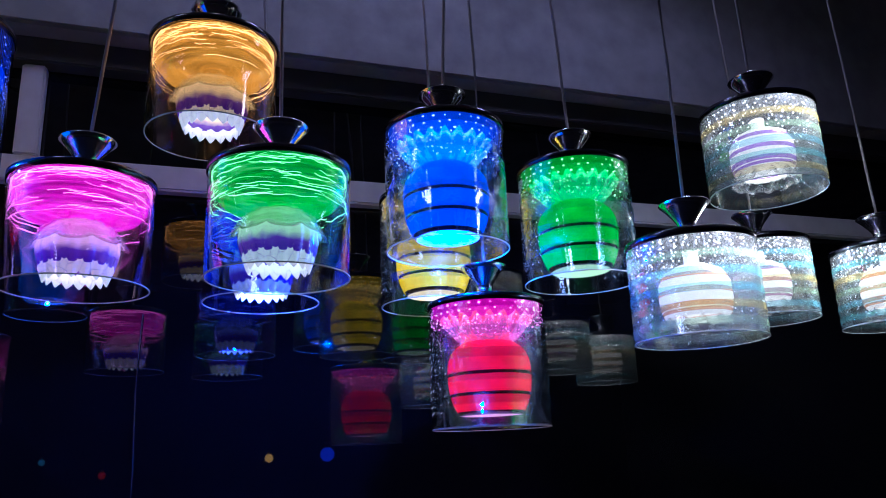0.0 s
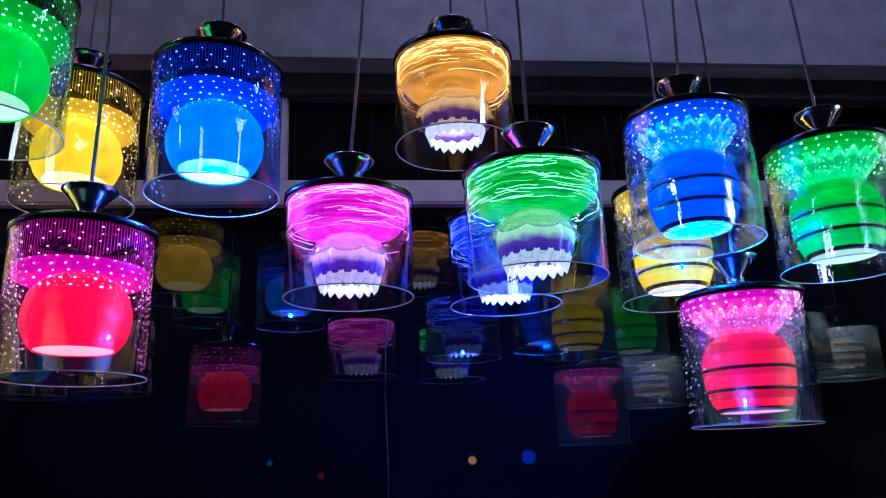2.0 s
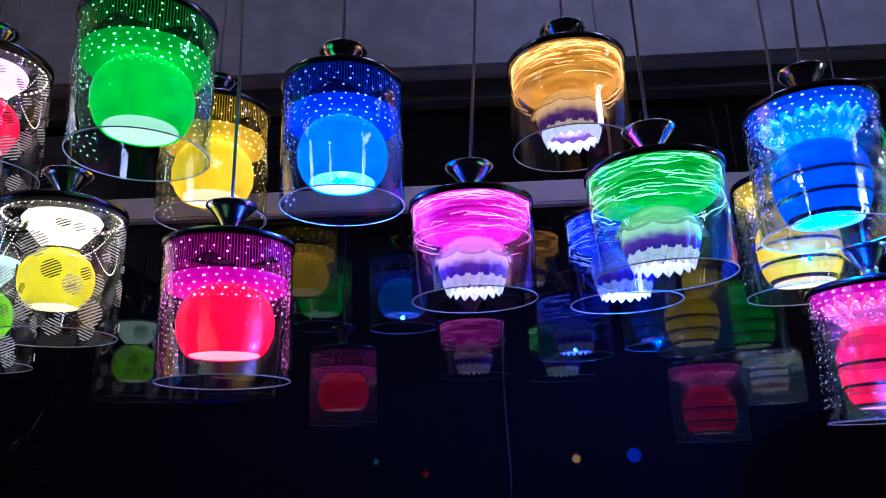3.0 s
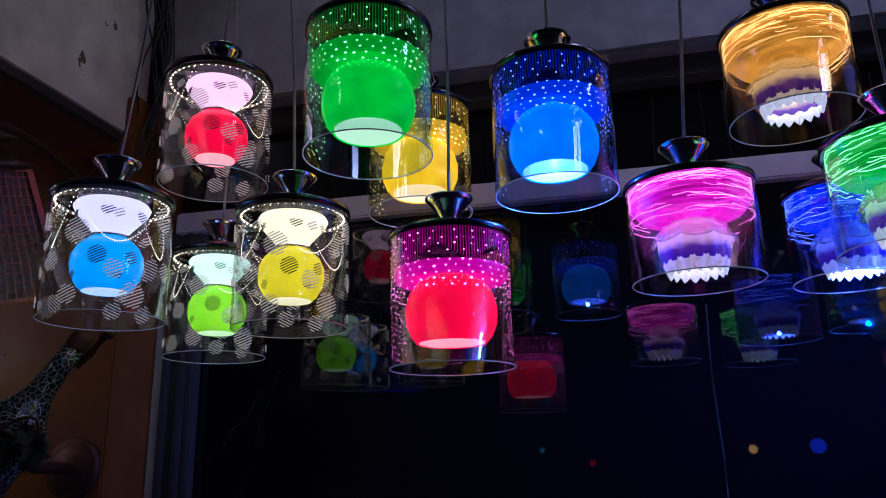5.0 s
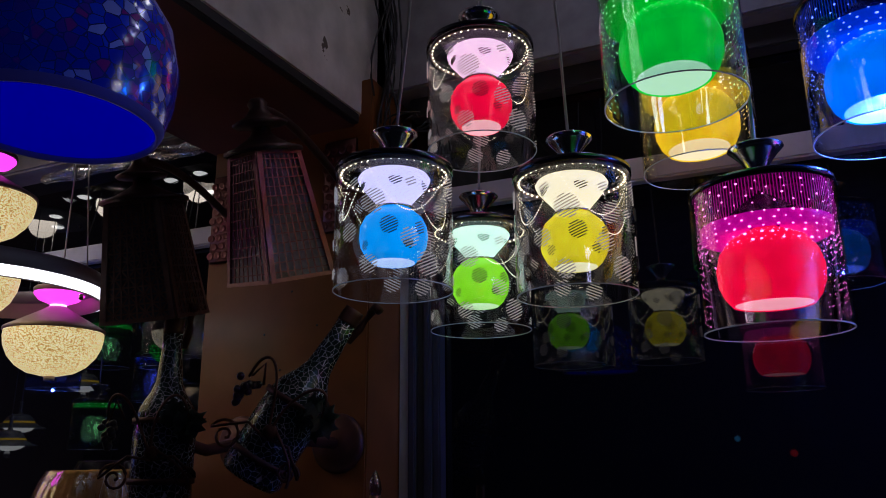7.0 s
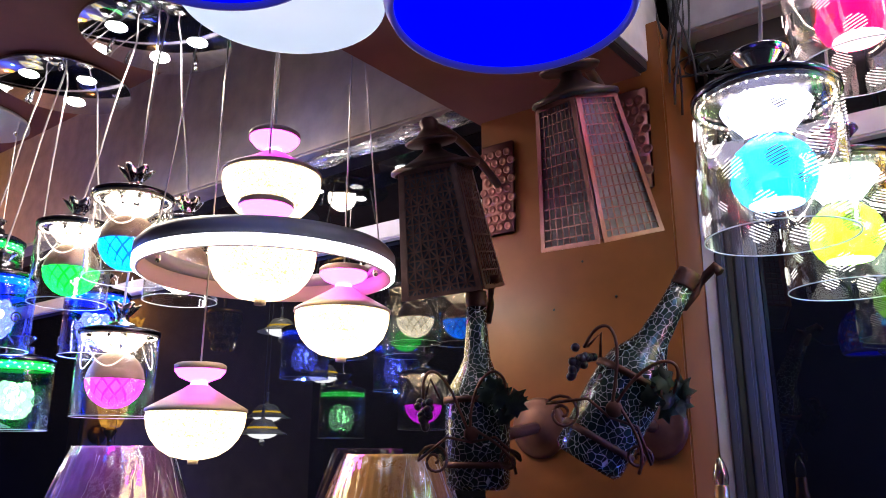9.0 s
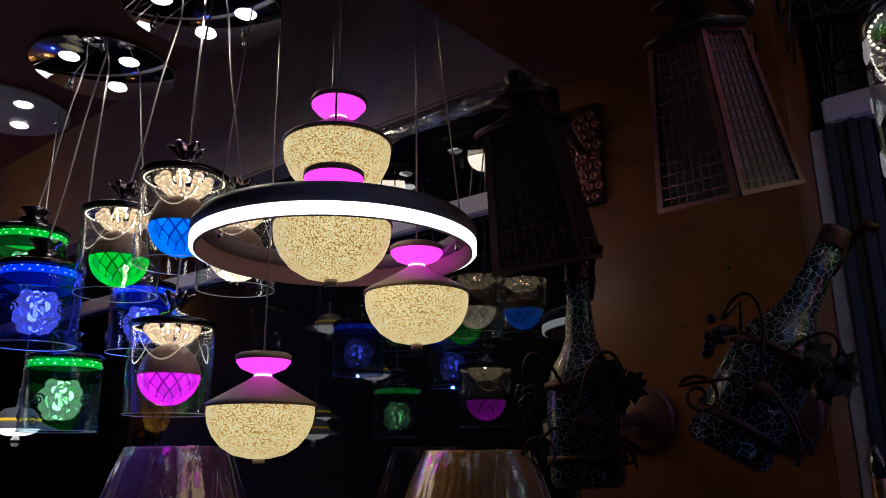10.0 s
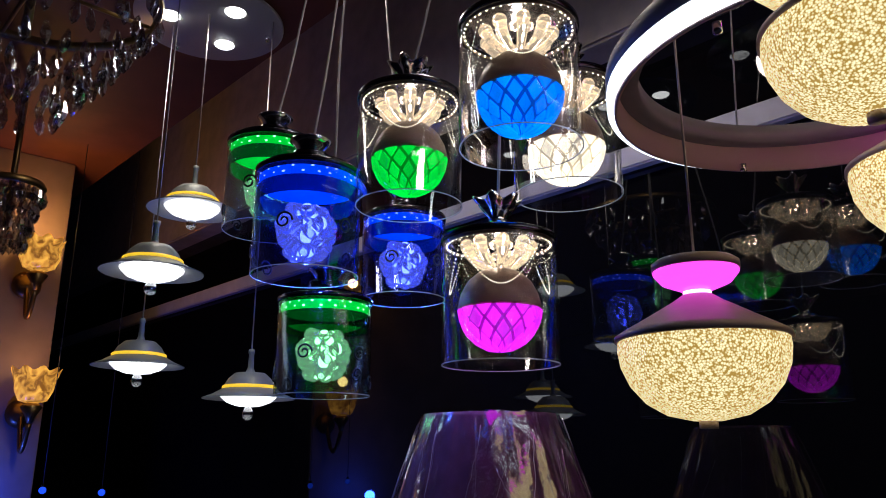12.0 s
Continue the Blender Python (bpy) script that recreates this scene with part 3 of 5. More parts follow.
def drum_spots():
    rnd = random.Random(5)
    spots = []
    for j in range(4):
        for i in range(7):
            spots.append((R + 0.0004, 2 * math.pi * (i + 0.5 * (j % 2) + rnd.uniform(-0.2, 0.2)) / 7, -0.045 - 0.034 * j + rnd.uniform(-0.008, 0.008), rnd.choice((0.007, 0.012, 0.016))))
    return spots


def sphere_spots():
    rnd = random.Random(8)
    bm = bmesh.new()
    for i in range(5):
        for z, rr in ((-0.093, 0.0458), (-0.115, 0.0432), (-0.030, 0.0435)):
            hatch_spot(bm, rr, 2 * math.pi * (i + rnd.uniform(-0.3, 0.3)) / 5 + z * 40, z, rnd.choice((0.009, 0.012, 0.014)) if z > -0.11 else 0.007, 0.0034)
    return bm


def led_ring(r=R - 0.0072, z=-0.0145, n=44):
    bm = bmesh.new()
    for i in range(n):
        a = 2 * math.pi * i / n
        bead(bm, (r * math.cos(a), r * math.sin(a), z), 0.0018)
    return bm


def led_strip(r=R - 0.004, z=-0.0135):
    return lathe([(r, z + 0.003), (r, z - 0.0025), (r - 0.001, z - 0.0025), (r - 0.001, z + 0.003), (r, z + 0.003)], 48)


def bead_swags(n=4, r=R - 0.005, z=-0.018, drop=0.062):
    bm = bmesh.new()
    for k in range(n):
        for i in range(40):
            f = i / 40
            a = 2 * math.pi * (k + f) / n
            zz = z - drop * math.sin(math.pi * f) ** 0.8
            rr = r - 0.006 * math.sin(math.pi * f)
            bead(bm, (rr * math.cos(a), rr * math.sin(a), zz), 0.0010)
    return bm


SWAG = glow("lit_beads", (1.0, 0.85, 0.62), 2.2)
STRIPBACK = mat("led_strip_band", (0.14, 0.11, 0.09), 0.4)
# Etched lines glow a little in place of the lamp light they catch.
HATCH = mat("etched_lines", (0.62, 0.55, 0.5), 0.4, emit=(0.85, 0.75, 0.7), power=0.22)
HATCHDARK = mat("painted_lines", (0.12, 0.12, 0.1), 0.4)


def hourglass_pendant(loc, hue, tint, words, seed, lean, H=0.170):
    t = pendant("pendant_lamp", loc, H, words, "hourglass pendants", CEIL_R, lean, 0.004)
    p = PALETTE[hue]
    up = part("upper_shade", shared("hgup", lathe, [(0.0, -0.011), (0.034, -0.011), (0.0455, -0.014), (0.0485, -0.019), (0.0455, -0.026), (0.037, -0.036), (0.0275, -0.047), (0.0205, -0.056), (0.0215, -0.059)], 44), glow("upper_" + hue, tint, 1.15), t, "white flared upper shade, glowing")
    low = part("globe", shared("hglow", lathe, [(0.024, -0.060), (0.027, -0.063), (0.038, -0.073), (0.0438, -0.085), (0.0452, -0.098), (0.043, -0.112), (0.036, -0.125), (0.0285, -0.1325), (0.0275, -0.1315)], 44), p["glow"], t, "coloured glass globe")
    part("neck_ring", shared("hgneck", lathe, [(0.021, -0.057), (0.0265, -0.058), (0.0265, -0.061), (0.021, -0.062)], 36), CHROME, low)
    part("open_end", shared("hgend", lathe, [(0.0283, -0.1322), (0.021, -0.130), (0, -0.129)], 32), p["open"], low, "pale glowing open end")
    part("painted_spots", shared("hgspots", sphere_spots), HATCHDARK, low, "hatched painted spots")
    for k, spot in enumerate(drum_spots()):
        part("etched_spot", shared(("spot", k), one_spot, *spot), HATCH, t)
    part("led_strip", shared("ledstrip", led_strip), STRIPBACK, t)
    part("led_beads", shared("ledring", led_ring), WARMDOT, t, "ring of warm light beads")
    part("bead_chain", shared("swags", bead_swags), SWAG, t, "draped chain of lit beads")
    return t


# acorn pendants
def facet_dome(r=0.0545, z0=-0.102, n=13, rows=5):
    """Half globe of raised diamond facets."""
    bm = bmesh.new()
    lat = lambda j: math.radians(90 * (j / rows))
    pos = lambda i, j, k=1.0: Vector((r * k * math.cos(lat(j)) * math.cos(2 * math.pi * i / n), r * k * math.cos(lat(j)) * math.sin(2 * math.pi * i / n), z0 - r * k * math.sin(lat(j))))
    for j in range(-1, rows - 1):
        for i in range(n):
            o = 0.5 * (j % 2)
            c = (pos(i + o, max(j, 0)), pos(i + o + 0.5, j + 1), pos(i + o, min(j + 2, rows)), pos(i + o - 0.5, j + 1))
            mid = sum(c, Vector()) / 4
            q = [mid + (v - mid) * 0.74 for v in c]
            nrm = (mid - Vector((0, 0, z0))).normalized()
            out = [bm.verts.new(v + nrm * 0.0028) for v in q]
            base = [bm.verts.new(v - nrm * 0.001) for v in q]
            try:
                bm.faces.new(out)
                for a in range(4):
                    bm.faces.new((base[a], base[(a + 1) % 4], out[(a + 1) % 4], out[a]))
            except ValueError:
                pass
    return bm


def rosette_mesh():
    """Cut crystal crown: fat lobes that rise and spread from a narrow foot."""
    bm = bmesh.new()
    n = 9
    for i in range(n):
        a = 2 * math.pi * i / n
        c, s = math.cos(a), math.sin(a)
        tube([(r * c, r * s, z) for r, z in ((0.012, -0.044), (0.022, -0.041), (0.032, -0.034), (0.039, -0.025), (0.043, -0.017))], 0.0045, 8, bm, taper=2.0)
        bmesh.ops.create_icosphere(bm, subdivisions=2, radius=0.0098, matrix=Matrix.Translation((0.044 * c, 0.044 * s, -0.0165)))
        b = a + math.pi / n
        bmesh.ops.create_icosphere(bm, subdivisions=1, radius=0.0075, matrix=Matrix.Translation((0.029 * math.cos(b), 0.029 * math.sin(b), -0.020)))
    return bm


ACORNWOOD = mat("acorn_brown", (0.30, 0.20, 0.15), 0.35, var=0.2, scale=60, bump=0.1)


def acorn_pendant(loc, hue, words, seed, lean, H=0.175):
    t = pendant("pendant_lamp", loc, H, words, "acorn pendants", CEIL_L - 0.012, lean, 0.003, petal=True)
    p = PALETTE[hue]
    lamp_light("rosette_light", "POINT", 0.25, (1.0, 0.78, 0.55), Matrix.Translation((loc[0], loc[1], loc[2] - 0.014)), 0.006)
    part("crystal_rosette", shared("rosette", rosette_mesh), crystal("warm", (1.0, 0.80, 0.55), 0.16), t, "cut crystal rosette, warmly lit")
    part("led_strip", shared("ledstrip", led_strip), STRIPBACK, t)
    part("led_beads", shared("ledring", led_ring), WARMDOT, t, "ring of warm light beads")
    part("bead_chain", shared("swags", bead_swags), SWAG, t, "draped chain of lit beads")
    part("brown_cap", shared("acorncap", lathe, [(0, -0.045), (0.014, -0.0465), (0.030, -0.053), (0.043, -0.065), (0.052, -0.082), (0.0562, -0.100), (0.055, -0.1025), (0, -0.1025)], 44), ACORNWOOD, t, "matt brown half globe")
    low = part("facet_globe", shared("facets", facet_dome, smooth=False), p["glow"], t, "coloured half globe of diamond facets")
    part("inner_globe", shared("acornin", lathe, [(0.0525, -0.1027), (0.0500, -0.118), (0.042, -0.134), (0.030, -0.145), (0.014, -0.152), (0, -0.1535)], 36), p["faint"], low)
    return t


# bubble-glass pendants
def bubble_mesh():
    bm = bmesh.new()
    rnd = random.Random(4)
    for j in range(6):
        n = 10
        rr = (0.022, 0.030, 0.034, 0.034, 0.030, 0.022)[j]
        for i in range(n):
            a = 2 * math.pi * (i + 0.5 * (j % 2)) / n
            a += rnd.uniform(-0.12, 0.12)
            bmesh.ops.create_icosphere(bm, subdivisions=2, radius=rnd.uniform(0.0085, 0.0135), matrix=Matrix.Translation((rr * math.cos(a), rr * math.sin(a), -0.066 - 0.0115 * j + rnd.uniform(-0.003, 0.003))))
    return bm


SWIRLS = ((0.2, -0.10, 1), (1.7, -0.12, -1), (2.9, -0.095, 1), (4.1, -0.125, -1), (5.3, -0.10, 1), (0.7, -0.140, -1), (3.4, -0.140, 1))


def swirl_mesh(a0, z, s):
    pts = []
    for i in range(26):
        f = i / 25
        th, r = s * f * 9.5, 0.013 * (1 - 0.8 * f)
        a = a0 + r * math.cos(th) / R
        pts.append(((R + 0.0005) * math.cos(a), (R + 0.0005) * math.sin(a), z + r * math.sin(th)))
    return tube(pts, 0.0016, 5)


SWIRL = mat("dark_swirl", (0.02, 0.02, 0.03), 0.3)


def bubble_pendant(loc, hue, color, words, seed, lean, H=0.162):
    t = pendant("pendant_lamp", loc, H, words, "bubble glass pendants", CEIL_L - 0.012, lean, 0.003, glass=TINTGLASS[hue])
    p = PALETTE[hue]
    if color == BLUE:
        lamp_light("bulb_light", "POINT", 0.9, tuple(0.9 * c + 0.05 for c in color), Matrix.Translation((loc[0], loc[1], loc[2] - 0.165)), 0.004)
    part("neck", shared("neck", lathe, [(0.0, 0.026), (0.028, 0.026), (0.030, 0.022), (0.030, 0.010), (0.045, 0.006), (0.07, 0.002)], 40), DARKCHROME, t, "dark stepped neck")
    part("lit_collar", shared("bcollar", lathe, [(R - 0.005, -0.016), (R - 0.006, -0.029), (R * 0.8, -0.025), (0, -0.022)], 48), p["glow"], t, "coloured lit collar")
    part("light_dots", shared("bdots", wall_dots, 2, 22, -0.018, 0.008, 0.0026, 13, R - 0.003, 0.25, 0.6), p["dots"], t, "row of bright light dots")
    part("dark_band", shared("bband", lathe, [(R - 0.0035, -0.031), (R - 0.0035, -0.056)], 48), DARKGLASS, t)
    part("bubble_shade", shared("bubbles", bubble_mesh), crystal("b_" + hue, tuple(0.45 * c + 0.5 for c in color), 0.05), t, "cluster of clear glass bubbles, lit")
    part("bulb", shared("bbulb", lathe, [(0, -0.066), (0.008, -0.07), (0.012, -0.092), (0.009, -0.116), (0, -0.122)], 20), glow("bubble_bulb_" + hue, tuple(0.75 * c + 0.25 for c in color), 6.0), t)
    for sw in SWIRLS:
        part("swirl", shared(("swirl", sw), swirl_mesh, *sw), SWIRL, t, "dark painted swirl on the glass")
    return t


for loc, hue, words, lean in (
        ((0.015, 0.903, 2.018), "amber", "clear glass drum pendant with amber glow and tulip shade", (0.0, 0.02)),
        ((-0.121, 0.900, 1.822), "magenta", "clear glass drum pendant with magenta glow and tulip shade", (0.05, 0.0)),
        ((0.089, 0.808, 1.820), "green", "clear glass drum pendant with green glow and tulip shade", (-0.01, 0.03)),
        ((0.092, 1.034, 1.839), "blue", "clear glass drum pendant with deep blue glow and tulip shade", (-0.02, -0.03))):
    tulip_pendant(loc, hue, words, int(abs(loc[0]) * 1000), lean)

PALEBAND = glow("pale_white_globe", (0.90, 0.87, 0.82), 0.85)
TINTS = {"violet": thin_glass("violet_band", (0.45, 0.25, 0.75), (0.7, 0.5, 1), 0.1, 0.5), "amber": thin_glass("amber_band", (0.8, 0.45, 0.3), (1, 0.8, 0.5), 0.1, 0.5),
         "plum": thin_glass("plum_band", (0.55, 0.3, 0.5), (1, 0.6, 0.9), 0.1, 0.5)}
def film(name, tint, color, amount):
    """Dichroic coating: see-through, but it catches and tints the lamp's light."""
    m = thin_glass(name, tint, color, 0.10, 0.7, 0.05, 0.3)
    n, l = m.node_tree.nodes, m.node_tree.links
    out, tl, df, ad, mx = n["Material Output"], n.new("ShaderNodeBsdfTranslucent"), n.new("ShaderNodeBsdfDiffuse"), n.new("ShaderNodeMixShader"), n.new("ShaderNodeMixShader")
    old = out.inputs["Surface"].links[0].from_socket
    tl.inputs["Color"].default_value = df.inputs["Color"].default_value = (*color, 1)
    l.new(tl.outputs[0], ad.inputs[1])
    l.new(df.outputs[0], ad.inputs[2])
    ad.inputs["Fac"].default_value = 0.4
    mx.inputs["Fac"].default_value = amount
    l.new(old, mx.inputs[1])
    l.new(ad.outputs[0], mx.inputs[2])
    l.new(mx.outputs[0], out.inputs["Surface"])
    return m


IRISBANDS = [film("iris_" + k, c, g, 0.15) for k, c, g in (("teal", (0.72, 0.93, 0.95), (0.3, 0.9, 1.0)), ("gold", (0.96, 0.9, 0.72), (1.0, 0.8, 0.3)), ("mint", (0.85, 0.95, 0.85), (0.7, 1.0, 0.75)), ("aqua", (0.72, 0.9, 0.98), (0.3, 0.8, 1.0)))]


MILKGLASS = film("speckled_clear_glass", (0.95, 0.96, 0.96), (0.9, 0.95, 0.98), 0.035)


def white_pendant(loc, tint, words, seed, lean, H=0.126):
    """The short drum with a white globe whose stripes are tinted."""
    t = pendant("pendant_lamp", loc, H, words, "white striped pendants", CEIL_R, lean, 0.005, glass=MILKGLASS)
    p = PALETTE["white"]
    part("light_dots", shared(("dots", 2), wall_dots, 3, 30, -0.016, 0.0080, 0.0014, 3), p["dots"], t, "rows of bright light dots")
    part("top_dots", shared("topdots", top_dots), p["dots"], t)
    body = part("globe", shared("wglobe", lathe, [(0.009, -0.016), (0.009, -0.031), (0.020, -0.034), (0.035, -0.042), (0.0425, -0.056), (0.0435, -0.074), (0.0415, -0.090), (0.037, -0.099), (0.035, -0.098)], 44), PALEBAND, t, "white glass globe, softly lit")
    for z0, r0, z1, r1 in ((-0.047, 0.0390, -0.053, 0.0420), (-0.066, 0.0440, -0.072, 0.0442), (-0.083, 0.0432, -0.0945, 0.0402)):
        part("tinted_stripe", shared(("tst", z0), lathe, [(r0, z0), (r1, z1)], 44), TINTS[tint], body)
    part("frill", shared("frill", lathe, [(0.030, -0.099), (0.040, -0.102), (0.046, -0.110), (0.044, -0.111), (0.028, -0.103)], 72, lambda a, k: (1 + 0.06 * math.cos(12 * a), 0.003 * math.cos(12 * a))), CLEARPETAL, body, "clear frilled glass lip")
    for k, z in enumerate((-0.030, -0.050, -0.070, -0.090, -0.109)):
        b = part("iridescent_band", shared(("iband", z), lathe, [(R + 0.0006, z), (R + 0.0006, z - 0.009)], 56), IRISBANDS[(k + seed) % 4], t)
        b.visible_shadow = False
    part("glint_specks", wall_dots(10, 44, -0.03, 0.0090, 0.0008, seed, R + 0.0003, 0.9, 1.0, ((0.3, 0.3), (math.pi, 0.3), (4.8, 0.2))), GLINT, t)
    lamp_light("globe_light", "POINT", 0.75, (1.0, 0.95, 0.86), Matrix.Translation((loc[0] + 0.02, loc[1] - 0.035, loc[2] - 0.022)), 0.004)
    return t


def top_dots():
    rnd = random.Random(12)
    bm = bmesh.new()
    for ring in range(4):
        n = 10 + 6 * ring
        for i in range(n):
            a = 2 * math.pi * i / n + rnd.uniform(-0.1, 0.1)
            r = 0.022 + 0.014 * ring
            bead(bm, (r * math.cos(a), r * math.sin(a), -0.010), 0.0015)
    return bm


for loc, hue, color, words, lean, power in (
        ((0.306, 0.868, 1.917), "blue", BLUE, "iridescent glass drum pendant with blue striped globe", (0.03, 0.03), 6.5),
        ((0.339, 1.030, 1.879), "yellow", YELLOW, "iridescent glass drum pendant with yellow striped globe", (-0.02, -0.04), 0.15),
        ((0.506, 0.893, 1.889), "green", GREEN, "iridescent glass drum pendant with green striped globe", (-0.03, 0.02), 0.2),
        ((0.380, 0.936, 1.701), "red", MAGENTA, "iridescent glass drum pendant with red striped globe, hung low", (0.0, 0.0), 0.15)):
    striped_pendant(loc, "magenta" if hue == "red" else hue, color, words, int(loc[0] * 1000), lean, globe=hue, power=power)
for loc, tint, words, seed, lean in (
        ((0.756, 0.797, 1.962), "violet", "iridescent glass drum pendant with white globe and violet stripes", 1, (0.0, 0.02)),
        ((0.585, 0.760, 1.748), "amber", "iridescent glass drum pendant with white globe and amber stripes", 2, (0.0, 0.0)),
        ((0.857, 0.947, 1.812), "plum", "iridescent glass drum pendant with white globe and plum stripes", 3, (-0.02, 0.0)),
        ((1.030, 0.866, 1.793), "amber", "iridescent glass drum pendant with white globe and amber stripes", 4, (-0.03, 0.0))):
    white_pendant(loc, tint, words, seed, lean)

for loc, hue, words, lean in (
        ((-0.281, 0.874, 1.984), "sky", "clear glass drum pendant with blue dome and light dots", (0.0, 0.0)),
        ((-0.491, 1.000, 2.019), "yellow", "clear glass drum pendant with yellow dome and light dots", (0.02, -0.02)),
        ((-0.494, 0.765, 2.016), "green", "clear glass drum pendant with green dome and light dots", (0.02, 0.02)),
        ((-0.420, 0.872, 1.772), "red", "clear glass drum pendant with red dome and light dots", (0.0, 0.0))):
    dome_pendant(loc, hue, words, 1, lean)

for loc, hue, tint, words, lean in (
        ((-0.775, 0.898, 2.057), "red", (1.0, 0.62, 0.85), "clear glass drum pendant with pink and red hourglass lamp", (0.03, 0.0)),
        ((-0.865, 0.802, 1.845), "sky", (0.70, 0.66, 1.0), "clear glass drum pendant with lilac and blue hourglass lamp", (0.05, 0.03)),
        ((-0.650, 0.902, 1.838), "gold", (1.0, 0.88, 0.60), "clear glass drum pendant with cream and yellow hourglass lamp", (-0.04, 0.0)),
        ((-0.836, 1.037, 1.826), "lime", (0.70, 1.0, 0.80), "clear glass drum pendant with mint and green hourglass lamp", (0.03, -0.04))):
    hourglass_pendant(loc, hue, tint, words, 1, lean)

for loc, hue, words, lean in (
        ((-2.046, 0.740, 1.952), "azure", "clear glass drum pendant with blue faceted acorn lamp", (0.02, 0.02)),
        ((-2.265, 0.742, 1.929), "green", "clear glass drum pendant with green faceted acorn lamp", (0.08, 0.04)),
        ((-2.144, 0.800, 1.695), "violet", "clear glass drum pendant with violet-pink faceted acorn lamp, hung low", (0.02, 0.0)),
        ((-2.098, 0.900, 1.941), "ivory", "clear glass drum pendant with white faceted acorn lamp", (0.0, -0.06))):
    acorn_pendant(loc, hue, words, 1, lean)

for loc, hue, color, words, lean in (
        ((-2.582, 0.695, 1.939), "green", GREEN, "green lit bubble glass pendant in a clear drum", (0.05, 0.05)),
        ((-2.386, 0.648, 1.818), "blue", BLUE, "blue lit bubble glass pendant in a clear drum", (-0.05, 0.1)),
        ((-2.514, 0.772, 1.661), "green", GREEN, "green lit bubble glass pendant in a clear drum, hung low", (0.0, 0.02)),
        ((-2.520, 0.945, 1.844), "blue", BLUE, "blue lit bubble glass pendant in a clear drum", (0.02, -0.08))):
    bubble_pendant(loc, hue, color, words, 1, lean)

# ---- ring chandelier with four gold-flecked lamps ----
GOLDFLECK = mat("gold_fleck_glass", (0.85, 0.75, 0.45), 0.35, emit=(1.0, 0.78, 0.30), power=1.15)


def fleck(m):
    n, l = m.node_tree.nodes, m.node_tree.links
    b = n["Principled BSDF"]
    tc, v, ramp, bp = n.new("ShaderNodeTexCoord"), n.new("ShaderNodeTexVoronoi"), n.new("ShaderNodeValToRGB"), n.new("ShaderNodeBump")
    v.inputs["Scale"].default_value = 420
    l.new(tc.outputs["Object"], v.inputs["Vector"])
    ramp.color_ramp.elements[0].position, ramp.color_ramp.elements[0].color = 0.22, (1.0, 0.86, 0.46, 1)
    ramp.color_ramp.elements[1].position, ramp.color_ramp.elements[1].color = 0.70, (0.34, 0.20, 0.04, 1)
    l.new(v.outputs["Distance"], ramp.inputs["Fac"])
    l.new(ramp.outputs["Color"], b.inputs["Emission Color"])
    l.new(ramp.outputs["Color"], b.inputs["Base Color"])
    bp.inputs["Strength"].default_value, bp.inputs["Distance"].default_value = 0.6, 0.002
    l.new(v.outputs["Distance"], bp.inputs["Height"])
    l.new(bp.outputs["Normal"], b.inputs["Normal"])


fleck(GOLDFLECK)
TAUPE = mat("taupe_metal", (0.42, 0.33, 0.32), 0.5, 0.2, var=0.08, scale=40)
PINKGLOW = glow("pink_light", (1.0, 0.06, 0.82), 1.5)
PINKSOFT = glow("pink_light_soft", (1.0, 0.45, 0.95), 2.6)
RINGDARK = mat("ring_grey_metal", (0.26, 0.25, 0.30), 0.5, 0.2, var=0.1, scale=30)
RINGIN = mat("ring_inner_face", (0.55, 0.40, 0.40), 0.6)
RINGLIGHT = glow("ring_light", (0.93, 0.97, 1.0), 2.6)


def fleck_lamp(loc, s, words, top, wired=True):
    """s: scale. The origin is the top of the small pink-lit disc."""
    t = thing("pendant_lamp", pose(*loc), words, "pendant lamp", "gold-flecked pendants on the ring")
    q = lambda prof: [(r * s * 1.09, z * s) for r, z in prof]
    part("top_plate", lathe(q([(0, 0.004), (0.030, 0.004), (0.034, 0.001), (0.034, -0.005), (0.030, -0.0055), (0, -0.0055)]), 40), TAUPE, t, "taupe metal top plate")
    part("pink_cup", lathe(q([(0.033, -0.0055), (0.033, -0.008), (0.027, -0.016), (0.014, -0.022), (0.010, -0.024)]), 40), PINKGLOW, t, "pink lit cup")
    part("pink_core", lathe(q([(0.0105, -0.0215), (0.011, -0.026), (0.013, -0.029)]), 32), PINKSOFT, t)
    part("cone", lathe(q([(0.012, -0.027), (0.020, -0.033), (0.042, -0.047), (0.060, -0.058), (0.066, -0.062), (0.0665, -0.066), (0.063, -0.067), (0.01, -0.066)]), 48), TAUPE, t, "taupe metal cone")
    part("flecked_bowl", lathe(q([(0.064, -0.0665), (0.0645, -0.074), (0.0625, -0.088), (0.056, -0.104), (0.045, -0.118), (0.030, -0.128), (0.012, -0.1325), (0, -0.133)]), 56), GOLDFLECK, t, "gold-flecked glass half globe, lit")
    part("finial", lathe(q([(0.0, -0.132), (0.007, -0.132), (0.007, -0.139), (0, -0.139)]), 16), TAUPE, t)
    if wired:
        part("wire", tube([(0, 0, 0.002), (0.0, 0.0, (top - loc[2]) * 0.5), (0, 0, top - loc[2])], 0.0016, 6), STEEL, t)
    return t


